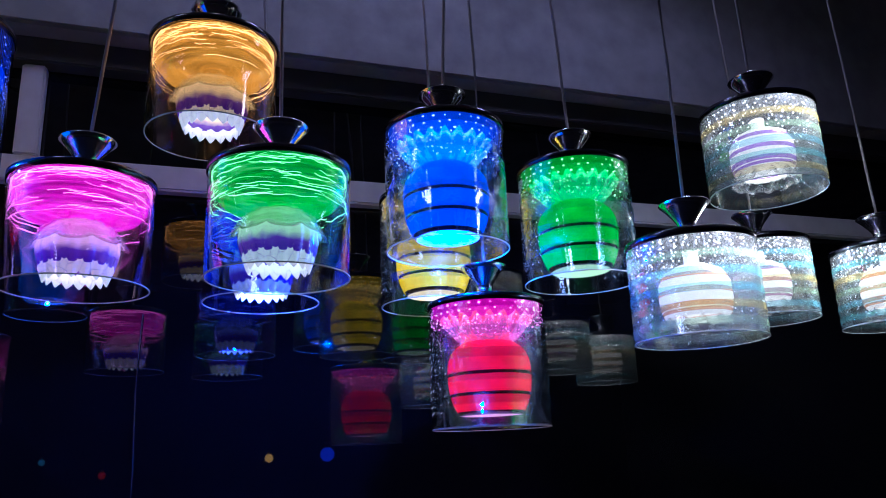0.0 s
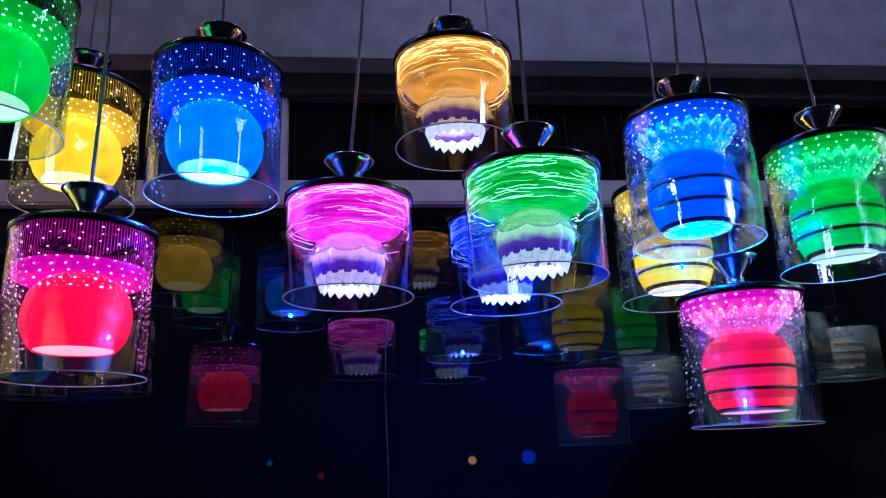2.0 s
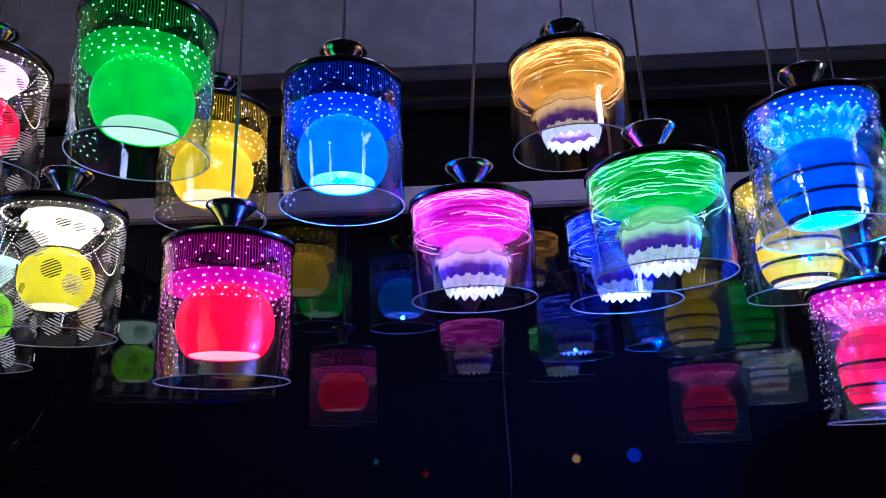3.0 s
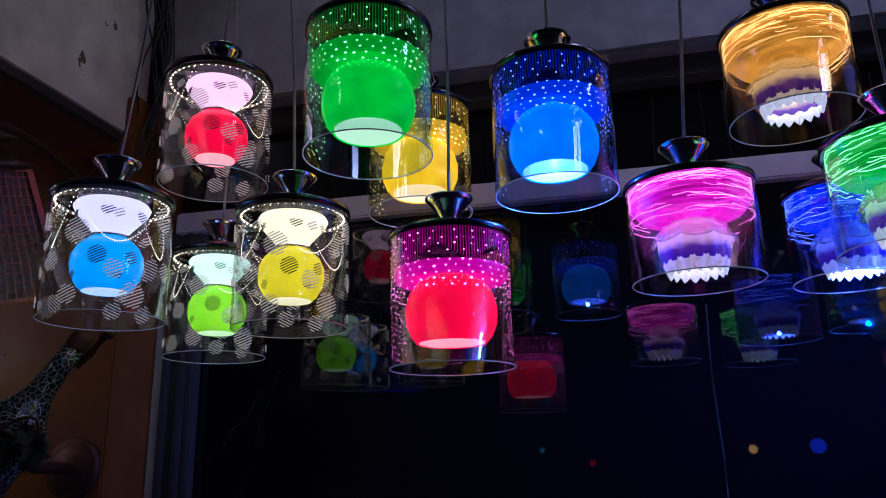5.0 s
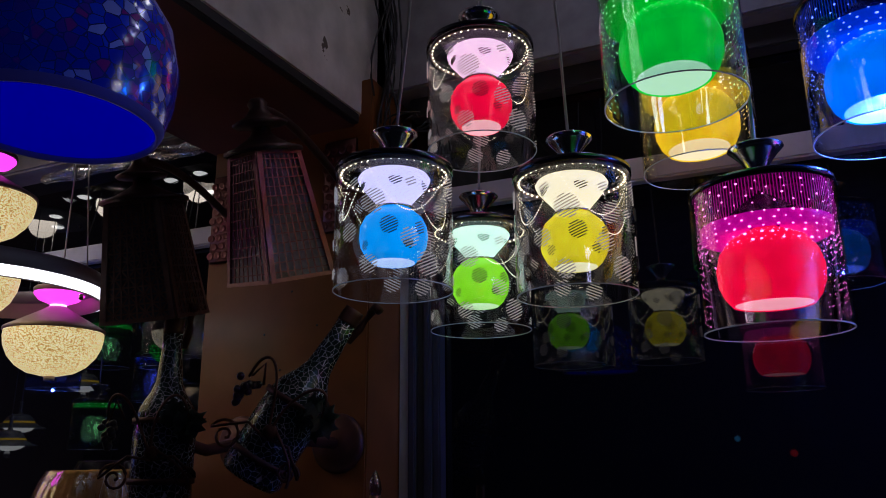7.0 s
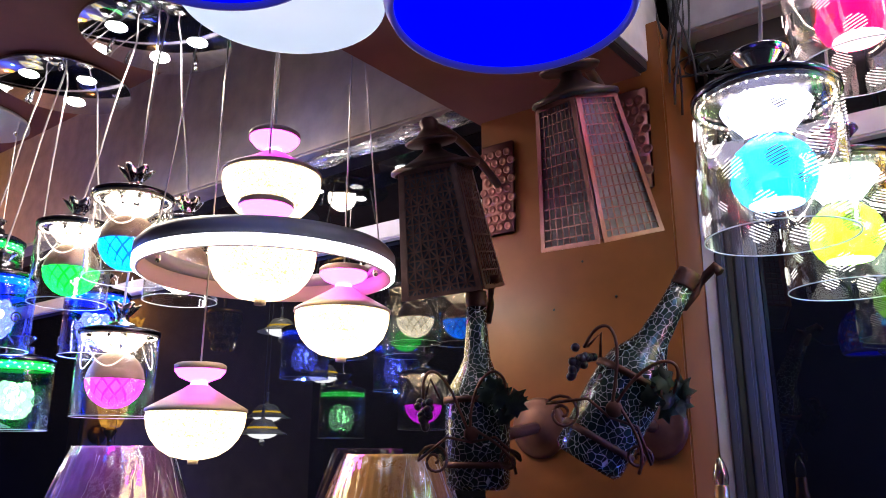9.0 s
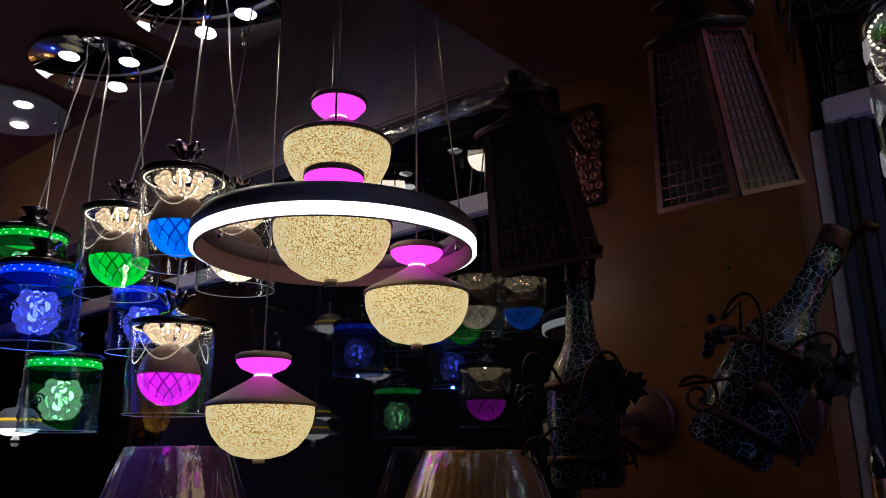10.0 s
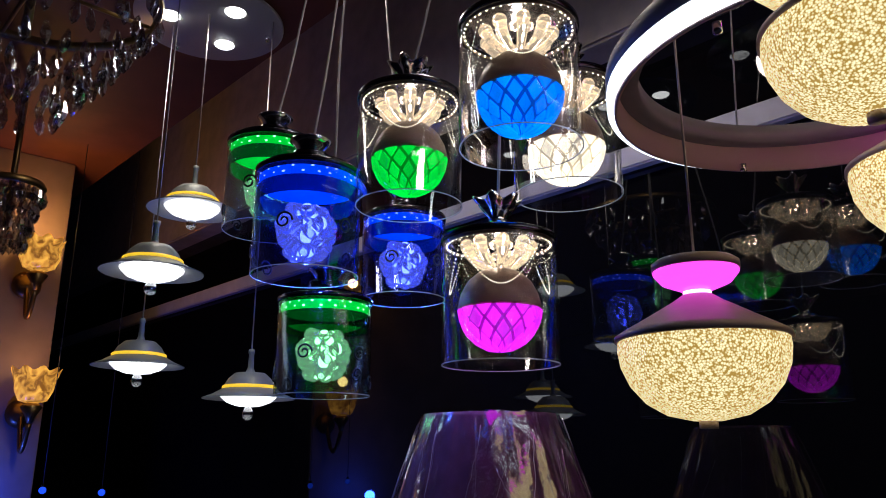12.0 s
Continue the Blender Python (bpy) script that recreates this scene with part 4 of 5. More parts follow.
fleck_lamp((-1.690, 0.793, 2.005), 1.22, "gold-flecked half-globe pendant with pink-lit cup, hung high", CEIL_L)
fleck_lamp((-1.655, 0.946, 1.780), 1.22, "gold-flecked half-globe pendant with pink-lit cup beside the ring", CEIL_L)
fleck_lamp((-1.858, 0.797, 1.602), 1.22, "gold-flecked half-globe pendant with pink-lit cup, hung low", CEIL_L)
RC, RR = Vector((-1.691, 0.797, 1.750)), 0.217
ringt = thing("ring_chandelier", Matrix.Translation(RC), "grey metal ring chandelier with a white light band", "chandelier")
part("ring_body", lathe([(RR - 0.006, 0.022), (RR - 0.006, 0.012), (RR + 0.003, 0.010), (RR + 0.002, 0.030), (RR - 0.006, 0.040), (RR - 0.030, 0.042), (RR - 0.030, 0.020), (RR - 0.006, 0.022)], 96), RINGDARK, ringt, "dark grey metal ring")
part("light_band", lathe([(RR + 0.002, 0.010), (RR + 0.002, -0.005), (RR - 0.003, -0.007), (RR - 0.006, 0.010)], 96), RINGLIGHT, ringt, "white glowing light band")
part("inner_face", lathe([(RR - 0.007, 0.036), (RR - 0.0045, -0.008), (RR - 0.008, -0.008), (RR - 0.010, 0.036)], 96), RINGIN, ringt, "pale inner face of the ring")
for k in range(3):
    a = 2 * math.pi * k / 3 + 0.4
    c, s = (RR - 0.015) * math.cos(a), (RR - 0.015) * math.sin(a)
    part("suspension_wire", tube([(c, s, 0.03), (c * 0.7, s * 0.7, CEIL_L - RC[2])], 0.0012, 6), STEEL, ringt)
    part("hook", lathe([(0, 0.0), (0.004, -0.001), (0.004, -0.010), (0, -0.012)], 10, m=Matrix.Translation((c * 0.97, s * 0.97, -0.004))), CHROME, ringt)
fleck_lamp((-1.651, 0.752, 1.856), 1.24, "gold-flecked half-globe pendant in the middle of the ring", CEIL_L)

# ---- saucer pendants ----
SAUCER = mat("grey_green_metal", (0.28, 0.30, 0.29), 0.45, 0.2, var=0.08, scale=30)
SAUCERIN = mat("white_enamel", (0.75, 0.75, 0.75), 0.35)
YLINE = glow("yellow_line", (1.0, 0.62, 0.03), 0.75)
SAUCERGLOW = glow("white_dome", (1.0, 0.99, 0.96), 1.6)
BALLGLASS = thin_glass("crystal_ball", (0.75, 0.75, 0.75), (1, 1, 1), 0.25, 0.9, 0.03, 0.5)


def saucer_pendant(loc, s=1.0):
    t = thing("pendant_lamp", pose(*loc), "grey metal saucer pendant with yellow line and glass ball", "pendant lamp", "saucer pendants")
    q = lambda prof: [(r * s, z * s) for r, z in prof]
    part("hat", lathe(q([(0.0, 0.125), (0.006, 0.125), (0.0065, 0.118), (0.005, 0.115), (0.006, 0.088), (0.009, 0.080), (0.030, 0.077), (0.042, 0.066), (0.050, 0.052)]), 44), SAUCER, t, "grey metal hat")
    part("yellow_ring", lathe(q([(0.050, 0.053), (0.053, 0.051), (0.053, 0.047), (0.052, 0.046)]), 44), YLINE, t, "yellow light line")
    part("brim", lathe(q([(0.052, 0.0465), (0.070, 0.036), (0.090, 0.028), (0.090, 0.0268), (0.055, 0.036)]), 52), SAUCER, t, "wide grey brim")
    part("brim_lining", lathe(q([(0.0895, 0.0265), (0.055, 0.0345)]), 52), SAUCERIN, t)
    part("white_dome", lathe(q([(0.056, 0.036), (0.054, 0.030), (0.043, 0.020), (0.026, 0.0135), (0.010, 0.0115), (0, 0.0115)]), 44), SAUCERGLOW, t, "white glowing dome")
    part("glass_ball", lathe(q([(0, 0.0125), (0.006, 0.0105), (0.0105, 0.003), (0.0112, -0.003), (0.009, -0.010), (0.004, -0.0135), (0, -0.0138)]), 20), BALLGLASS, t, "clear glass ball")
    part("wire", tube([(0, 0, 0.12 * s), (0, 0, CEIL_L - loc[2])], 0.0014, 6), STEEL, t)


for loc in ((-2.80, 0.588, 1.697), (-3.02, 0.665, 1.553), (-2.85, 0.825, 1.487), (-2.92, 0.705, 1.870)):
    saucer_pendant(loc)

# ---- ceiling plates with spots ----
MIRRORPLATE = mat("mirror_steel", (0.62, 0.62, 0.65), 0.06, 1.0)
WHITEPLATE = mat("white_enamel_plate", (0.6, 0.6, 0.6), 0.35)
SPOT = glow("spot_lens", (1.0, 0.97, 0.90), 6.0)


def ceiling_plate(x, y, r, spots, material, words, z=CEIL_L, power=2.0):
    # Violet on the added right-hand plates stands in for the room's ambient colour.
    lamp_light("plate_light", "SPOT", power, (1.0, 0.84, 0.66) if x < -1.5 else (0.60, 0.58, 1.0) if x > -0.6 else (1.0, 0.85, 0.9), Matrix.Translation((x, y, z - 0.03)), 0.05, 165)
    t = thing("ceiling_plate", pose(x, y, z), words, "ceiling plate", "ceiling plates")
    part("plate", lathe([(0, -0.002), (r - 0.006, -0.002), (r, -0.003), (r, -0.010), (r - 0.002, -0.012), (0, -0.012)], 64), material, t)
    for a in spots:
        c, s = 0.088 * math.cos(a), 0.088 * math.sin(a)
        part("spot", lathe([(0, -0.0150), (0.020, -0.0145), (0.023, -0.012)], 24, m=Matrix.Translation((c, s, 0))), SPOT, t, "small bright downlight")
        part("cord_grip", lathe([(0.006, -0.012), (0.006, -0.022), (0.003, -0.028), (0, -0.028)], 14, m=Matrix.Translation((0.13 * math.cos(a + 1.0), 0.13 * math.sin(a + 1.0), 0))), CHROME, t)


ceiling_plate(-2.535, 0.790, 0.165, (-1.5, 0.2, 2.3), MIRRORPLATE, "round mirror-steel ceiling plate with downlights", power=3.7)
ceiling_plate(-2.130, 0.800, 0.165, (-1.85, 0.8, 2.5), MIRRORPLATE, "round mirror-steel ceiling plate with downlights", power=3.7)
ceiling_plate(-2.960, 0.725, 0.165, (-1.85, 0.2, 2.3), WHITEPLATE, "round white ceiling plate with downlights", power=3.7)
# Unseen plates, added over the right-hand pendants to brighten beam, chrome and pier.
for gx, gy in ((0.02, 0.90), (0.38, 0.93), (0.80, 0.85), (-0.42, 0.87), (-0.78, 0.90)):
    ceiling_plate(gx, gy, 0.155, (0.4, 2.5, 4.6), MIRRORPLATE, "round mirror-steel ceiling plate with downlights", CEIL_R, 0.45 if gx < -0.6 else 0.8 if gx < -0.3 else 1.5)

# ---- large mosaic bowls and the white dish, close to the camera ----
BLUEIN = mat("blue_glass_inside", (0.01, 0.02, 0.75), 0.12, emit=(0.0, 0.002, 1.0), power=0.12, coat=0.5)


def mosaic_material():
    m = mat("blue_mosaic", (0.02, 0.03, 0.4), 0.15, emit=(0.0, 0.02, 0.6), power=0.05, coat=0.6)
    n, l = m.node_tree.nodes, m.node_tree.links
    b = n["Principled BSDF"]
    tc, v, e, ramp, cut, mx = n.new("ShaderNodeTexCoord"), n.new("ShaderNodeTexVoronoi"), n.new("ShaderNodeTexVoronoi"), n.new("ShaderNodeValToRGB"), n.new("ShaderNodeMath"), n.new("ShaderNodeMix")
    v.inputs["Scale"].default_value = e.inputs["Scale"].default_value = 125
    e.feature = "DISTANCE_TO_EDGE"
    l.new(tc.outputs["Object"], v.inputs["Vector"])
    l.new(tc.outputs["Object"], e.inputs["Vector"])
    sep = n.new("ShaderNodeSeparateColor")
    l.new(v.outputs["Color"], sep.inputs[0])
    cr = ramp.color_ramp
    cr.interpolation = "CONSTANT"
    cr.elements[0].color, cr.elements[1].color = (0.01, 0.02, 0.35, 1), (0.35, 0.4, 0.6, 1)
    cr.elements[1].position = 0.9
    for p, c in ((0.35, (0.02, 0.06, 0.5)), (0.55, (0.10, 0.02, 0.16)), (0.78, (0.3, 0.01, 0.06))):
        x = cr.elements.new(p)
        x.color = (*c, 1)
    l.new(sep.outputs[0], ramp.inputs["Fac"])
    cut.operation = "LESS_THAN"
    cut.inputs[1].default_value = 0.05
    l.new(e.outputs["Distance"], cut.inputs[0])
    mx.data_type = "RGBA"
    l.new(cut.outputs[0], mx.inputs["Factor"])
    l.new(ramp.outputs["Color"], mx.inputs["A"])
    mx.inputs["B"].default_value = (0.02, 0.02, 0.05, 1)
    l.new(mx.outputs["Result"], b.inputs["Base Color"])
    return m


MOSAIC = mosaic_material()
LIP = mat("blue_glass_lip", (0.10, 0.10, 0.32), 0.3, emit=(0.05, 0.05, 0.5), power=0.05)


def mosaic_bowl(loc, s):
    t = thing("pendant_lamp", pose(*loc), "blue mosaic glass bowl pendant, open below", "pendant lamp", "blue mosaic bowls")
    q = lambda prof: [(r * s, z * s) for r, z in prof]
    part("mosaic_shade", lathe(q([(0.012, 0.130), (0.030, 0.126), (0.055, 0.108), (0.072, 0.080), (0.078, 0.050), (0.076, 0.025), (0.071, 0.006)]), 56), MOSAIC, t, "mosaic of blue and red glass chips")
    part("lip", lathe(q([(0.0712, 0.006), (0.068, 0.0), (0.066, 0.0), (0.0655, 0.004)]), 56), LIP, t)
    part("blue_inside", lathe(q([(0.0655, 0.004), (0.069, 0.025), (0.071, 0.050), (0.065, 0.078), (0.045, 0.105), (0, 0.118)]), 48), BLUEIN, t, "glossy bright blue inside")
    part("holder", lathe(q([(0, 0.16), (0.012, 0.16), (0.014, 0.150), (0.014, 0.131), (0.010, 0.130)]), 24), DARKCHROME, t)
    part("cable", tube([(0, 0, 0.155 * s), (0.002, 0, 0.26), (0, 0, CEIL_L - loc[2] if loc[0] < -1.484 else 2.10 - loc[2] if loc[0] < -1.106 else CEIL_R - loc[2])], 0.0025, 8), CABLE, t)


mosaic_bowl((-0.898, 0.318, 1.711), 1.10)
mosaic_bowl((-1.010, 0.172, 1.728), 1.06)
DISHGLOW = mat("white_lit_dish", (0.75, 0.78, 0.8), 0.35, emit=(0.70, 0.85, 1.0), power=0.09)
REDLINE = mat("red_line", (0.6, 0.03, 0.05), 0.4)
wd = thing("pendant_lamp", pose(-1.305, 0.475, 1.962), "white cone dish pendant with a thin red line", "pendant lamp")
part("dish", lathe([(0.018, 0.115), (0.05, 0.100), (0.085, 0.064), (0.110, 0.024), (0.120, 0.0), (0.118, 0.0), (0.10, 0.008), (0.06, 0.010), (0, 0.006)], 64), DISHGLOW, wd, "white dish, softly lit")
part("red_line", lathe([(0.0985, 0.0450), (0.1015, 0.0400), (0.1000, 0.0395)], 64), REDLINE, wd)
part("holder", lathe([(0, 0.130), (0.016, 0.130), (0.018, 0.114), (0, 0.114)], 20), CHROME, wd)
part("wire", tube([(0, 0, 0.125), (0, 0, 2.10 - 1.962)], 0.0022, 6), STEEL, wd)

# ---- lantern wall lamps on the pier ----
BRONZE = mat("dark_bronze", (0.085, 0.045, 0.038), 0.42, 0.5, var=0.3, scale=60, bump=0.1)
STARMETAL = mat("brown_cut_metal", (0.21, 0.11, 0.09), 0.45, 0.3, var=0.3, scale=60, bump=0.1)
COPPER = mat("copper_pink_metal", (0.22, 0.085, 0.075), 0.38, 0.6, var=0.2, scale=50)
PANE = mat("frosted_pane", (0.36, 0.32, 0.33), 0.35, var=0.3, scale=120)
DARKPANE = mat("dark_pane", (0.09, 0.085, 0.10), 0.3, var=0.4, scale=80)


def slat(bm, a, b, n, w, th):
    """A flat bar from a to b, w wide, th thick, facing n."""
    a, b = Vector(a), Vector(b)
    d = (b - a).normalized()
    side = d.cross(n).normalized() * (w / 2)
    lo = [bm.verts.new(p) for p in (a - side, a + side, b + side, b - side)]
    hi = [bm.verts.new(v.co + n * th) for v in lo]
    bm.faces.new(hi)
    bm.faces.new(lo[::-1])
    for i in range(4):
        j = (i + 1) % 4
        bm.faces.new((lo[i], lo[j], hi[j], hi[i]))


def lantern(loc, spin, lean, bottom, topw, height, style, words, plate):
    """A square lantern, wider below. loc: middle of its lower end."""
    at = Matrix.Translation(loc) @ Matrix.Rotation(radians(lean), 4, "X") @ Matrix.Rotation(radians(spin), 4, "Z")
    t = thing("wall_lantern", at, words, "wall lamp", "lantern wall lamps")
    hb, ht = bottom / 2, topw / 2
    lerp = lambda f: hb + (ht - hb) * f
    frame_m = COPPER if style == "grid" else STARMETAL
    for k in range(4):
        m = Matrix.Rotation(k * math.pi / 2, 4, "Z")
        P = lambda u, f, out=0.0: m @ Vector((u * lerp(f), -lerp(f) - out, f * height))
        bm = bmesh.new()
        vs = [bm.verts.new(P(u, f, -0.003)) for u, f in ((-0.94, 0.02), (0.94, 0.02), (0.94, 0.98), (-0.94, 0.98))]
        bm.faces.new(vs)
        bmesh.ops.solidify(bm, geom=bm.faces[:], thickness=0.0015)
        side = part("pane", bm, PANE if style == "grid" else DARKPANE, t, "frosted glass pane", smooth=False)
        out = (m @ Vector((0, -1, (hb - ht) / height))).normalized()
        bm = bmesh.new()
        if style == "grid":
            for i in range(1, 8):
                u = -0.88 + 1.76 * i / 8
                slat(bm, P(u, 0.02), P(u, 0.98), out, 0.0016, 0.0016)
            for j in range(1, 14):
                slat(bm, P(-0.9, j / 14, 0.0007), P(0.9, j / 14, 0.0007), out, 0.0016, 0.0016)
        else:
            nj, ni = 7, 4
            for j in range(nj):
                for i in range(ni):
                    u0, u1, f0, f1 = -0.86 + 1.72 * i / ni, -0.86 + 1.72 * (i + 1) / ni, j / nj, (j + 1) / nj
                    um, fm = (u0 + u1) / 2, (f0 + f1) / 2
                    for q, (a, b) in enumerate((((u0, f0), (u1, f1)), ((u1, f0), (u0, f1)), ((u0, fm), (u1, fm)), ((um, f0), (um, f1)), ((u0, f0), (u1, f0)), ((u0, f0), (u0, f1)))):
                        slat(bm, P(*a, 0.0003 * q), P(*b, 0.0003 * q), out, 0.0026, 0.0012)
        part("lattice", bm, frame_m, side, "metal lattice", smooth=False)
        bm = bmesh.new()
        slat(bm, P(-0.93, 0, 0.001), P(-0.93, 1, 0.001), out, 0.0085, 0.0022)
        slat(bm, P(0.93, 0, 0.001), P(0.93, 1, 0.001), out, 0.0085, 0.0022)
        part("corner_post", bm, frame_m, t, smooth=False)
        bm = bmesh.new()
        slat(bm, P(-1, 0.012, 0.0014), P(1, 0.012, 0.0014), out, 0.006, 0.0022)
        part("lower_bar", bm, frame_m, t, smooth=False)
        bm = bmesh.new()
        slat(bm, P(-1, 0.985, 0.0014), P(1, 0.985, 0.0014), out, 0.007, 0.0022)
        part("upper_bar", bm, frame_m, t, smooth=False)
    part("bottom_pane", box((-hb * 0.93, -hb * 0.93, 0.005), (hb * 0.93, hb * 0.93, 0.008)), PANE if style == "grid" else DARKPANE, t, "frosted pane across the lower end", smooth=False)
    part("roof", lathe([(ht * 1.50, height - 0.002), (ht * 1.62, height + 0.001), (ht * 1.60, height + 0.005), (ht * 1.1, height + 0.012), (ht * 0.6, height + 0.024), (0.016, height + 0.032), (0.014, height + 0.046), (0, height + 0.046)], 36), BRONZE, t, "dark metal roof")
    part("crown_disc", lathe([(0.010, height + 0.040), (0.040, height + 0.043), (0.043, height + 0.047), (0.038, height + 0.050), (0.022, height + 0.058), (0.013, height + 0.070), (0.016, height + 0.078), (0.010, height + 0.086), (0, height + 0.088)], 30), BRONZE, t)
    back = at.inverted() @ Vector(plate)
    pts = [Vector((0, 0, height + 0.07)), Vector((0, 0, height + 0.07)).lerp(back, 0.3) + Vector((0, 0, 0.045)), Vector((0, 0, height + 0.05)).lerp(back, 0.7) + Vector((0, 0, 0.03)), back]
    smooth = []
    for i in range(13):
        f = i / 12
        smooth.append((1 - f) ** 3 * pts[0] + 3 * f * (1 - f) ** 2 * pts[1] + 3 * f * f * (1 - f) * pts[2] + f ** 3 * pts[3])
    part("arm", tube(smooth, 0.0075, 10), BRONZE, t, "curved dark metal arm")
    inv = at.inverted()
    w = inv @ Matrix.Translation(Vector(plate))
    bp = part("wall_plate", box((-0.038, -0.008, -0.10), (0.038, 0.0, 0.09), 0.004, m=w), COPPER, t, "tall ornate wall plate")
    for j in range(9):
        for i in range(4):
            u = -0.027 + 0.018 * i + (0.009 if j % 2 else 0) - 0.004
            part("scale", shared("scale", lathe, [(0.0085, -0.001), (0.0075, 0.003), (0.004, 0.0), (0, 0.001)], 10), COPPER, bp, at=w @ Matrix.Translation((u, -0.008, -0.085 + 0.019 * j)) @ Matrix.Rotation(math.pi / 2, 4, "X"))


lantern((-1.122, 0.914, 1.739), -21, 18, 0.118, 0.076, 0.20, "grid", "copper lantern wall lamp with a square grid", (-1.165, 1.149, 1.985))
lantern((-1.385, 0.925, 1.700), 18, 15, 0.128, 0.090, 0.20, "star", "dark bronze lantern wall lamp with star-cut lattice", (-1.440, 1.149, 1.955))


# ---- crackle bottle wall lamps ----
def crackle_material():
    m = mat("crackle_mosaic", (0.03, 0.04, 0.05), 0.25, coat=0.4)
    n, l = m.node_tree.nodes, m.node_tree.links
    b = n["Principled BSDF"]
    tc, e, ramp, bp = n.new("ShaderNodeTexCoord"), n.new("ShaderNodeTexVoronoi"), n.new("ShaderNodeValToRGB"), n.new("ShaderNodeBump")
    e.feature = "DISTANCE_TO_EDGE"
    e.inputs["Scale"].default_value = 135
    e.inputs["Randomness"].default_value = 1.0
    l.new(tc.outputs["Object"], e.inputs["Vector"])
    cr = ramp.color_ramp
    cr.elements[0].position, cr.elements[0].color = 0.014, (0.72, 0.74, 0.76, 1)
    cr.elements[1].position, cr.elements[1].color = 0.034, (0.012, 0.028, 0.024, 1)
    l.new(e.outputs["Distance"], ramp.inputs["Fac"])
    l.new(ramp.outputs["Color"], b.inputs["Base Color"])
    bp.inputs["Strength"].default_value, bp.inputs["Distance"].default_value = 0.5, 0.001
    bp.invert = True
    l.new(ramp.outputs["Color"], bp.inputs["Height"])
    l.new(bp.outputs["Normal"], b.inputs["Normal"])
    return m


CRACKLE = crackle_material()
RUST = mat("brown_iron", (0.11, 0.045, 0.03), 0.5, 0.5, var=0.3, scale=60, bump=0.2)
GRAPE = mat("dark_grapes", (0.03, 0.02, 0.03), 0.3)
LEAF = mat("metal_leaf", (0.02, 0.035, 0.03), 0.35, var=0.3, scale=60)


def grape_mesh():
    bm = bmesh.new()
    bmesh.ops.create_icosphere(bm, subdivisions=2, radius=0.0052)
    return bm


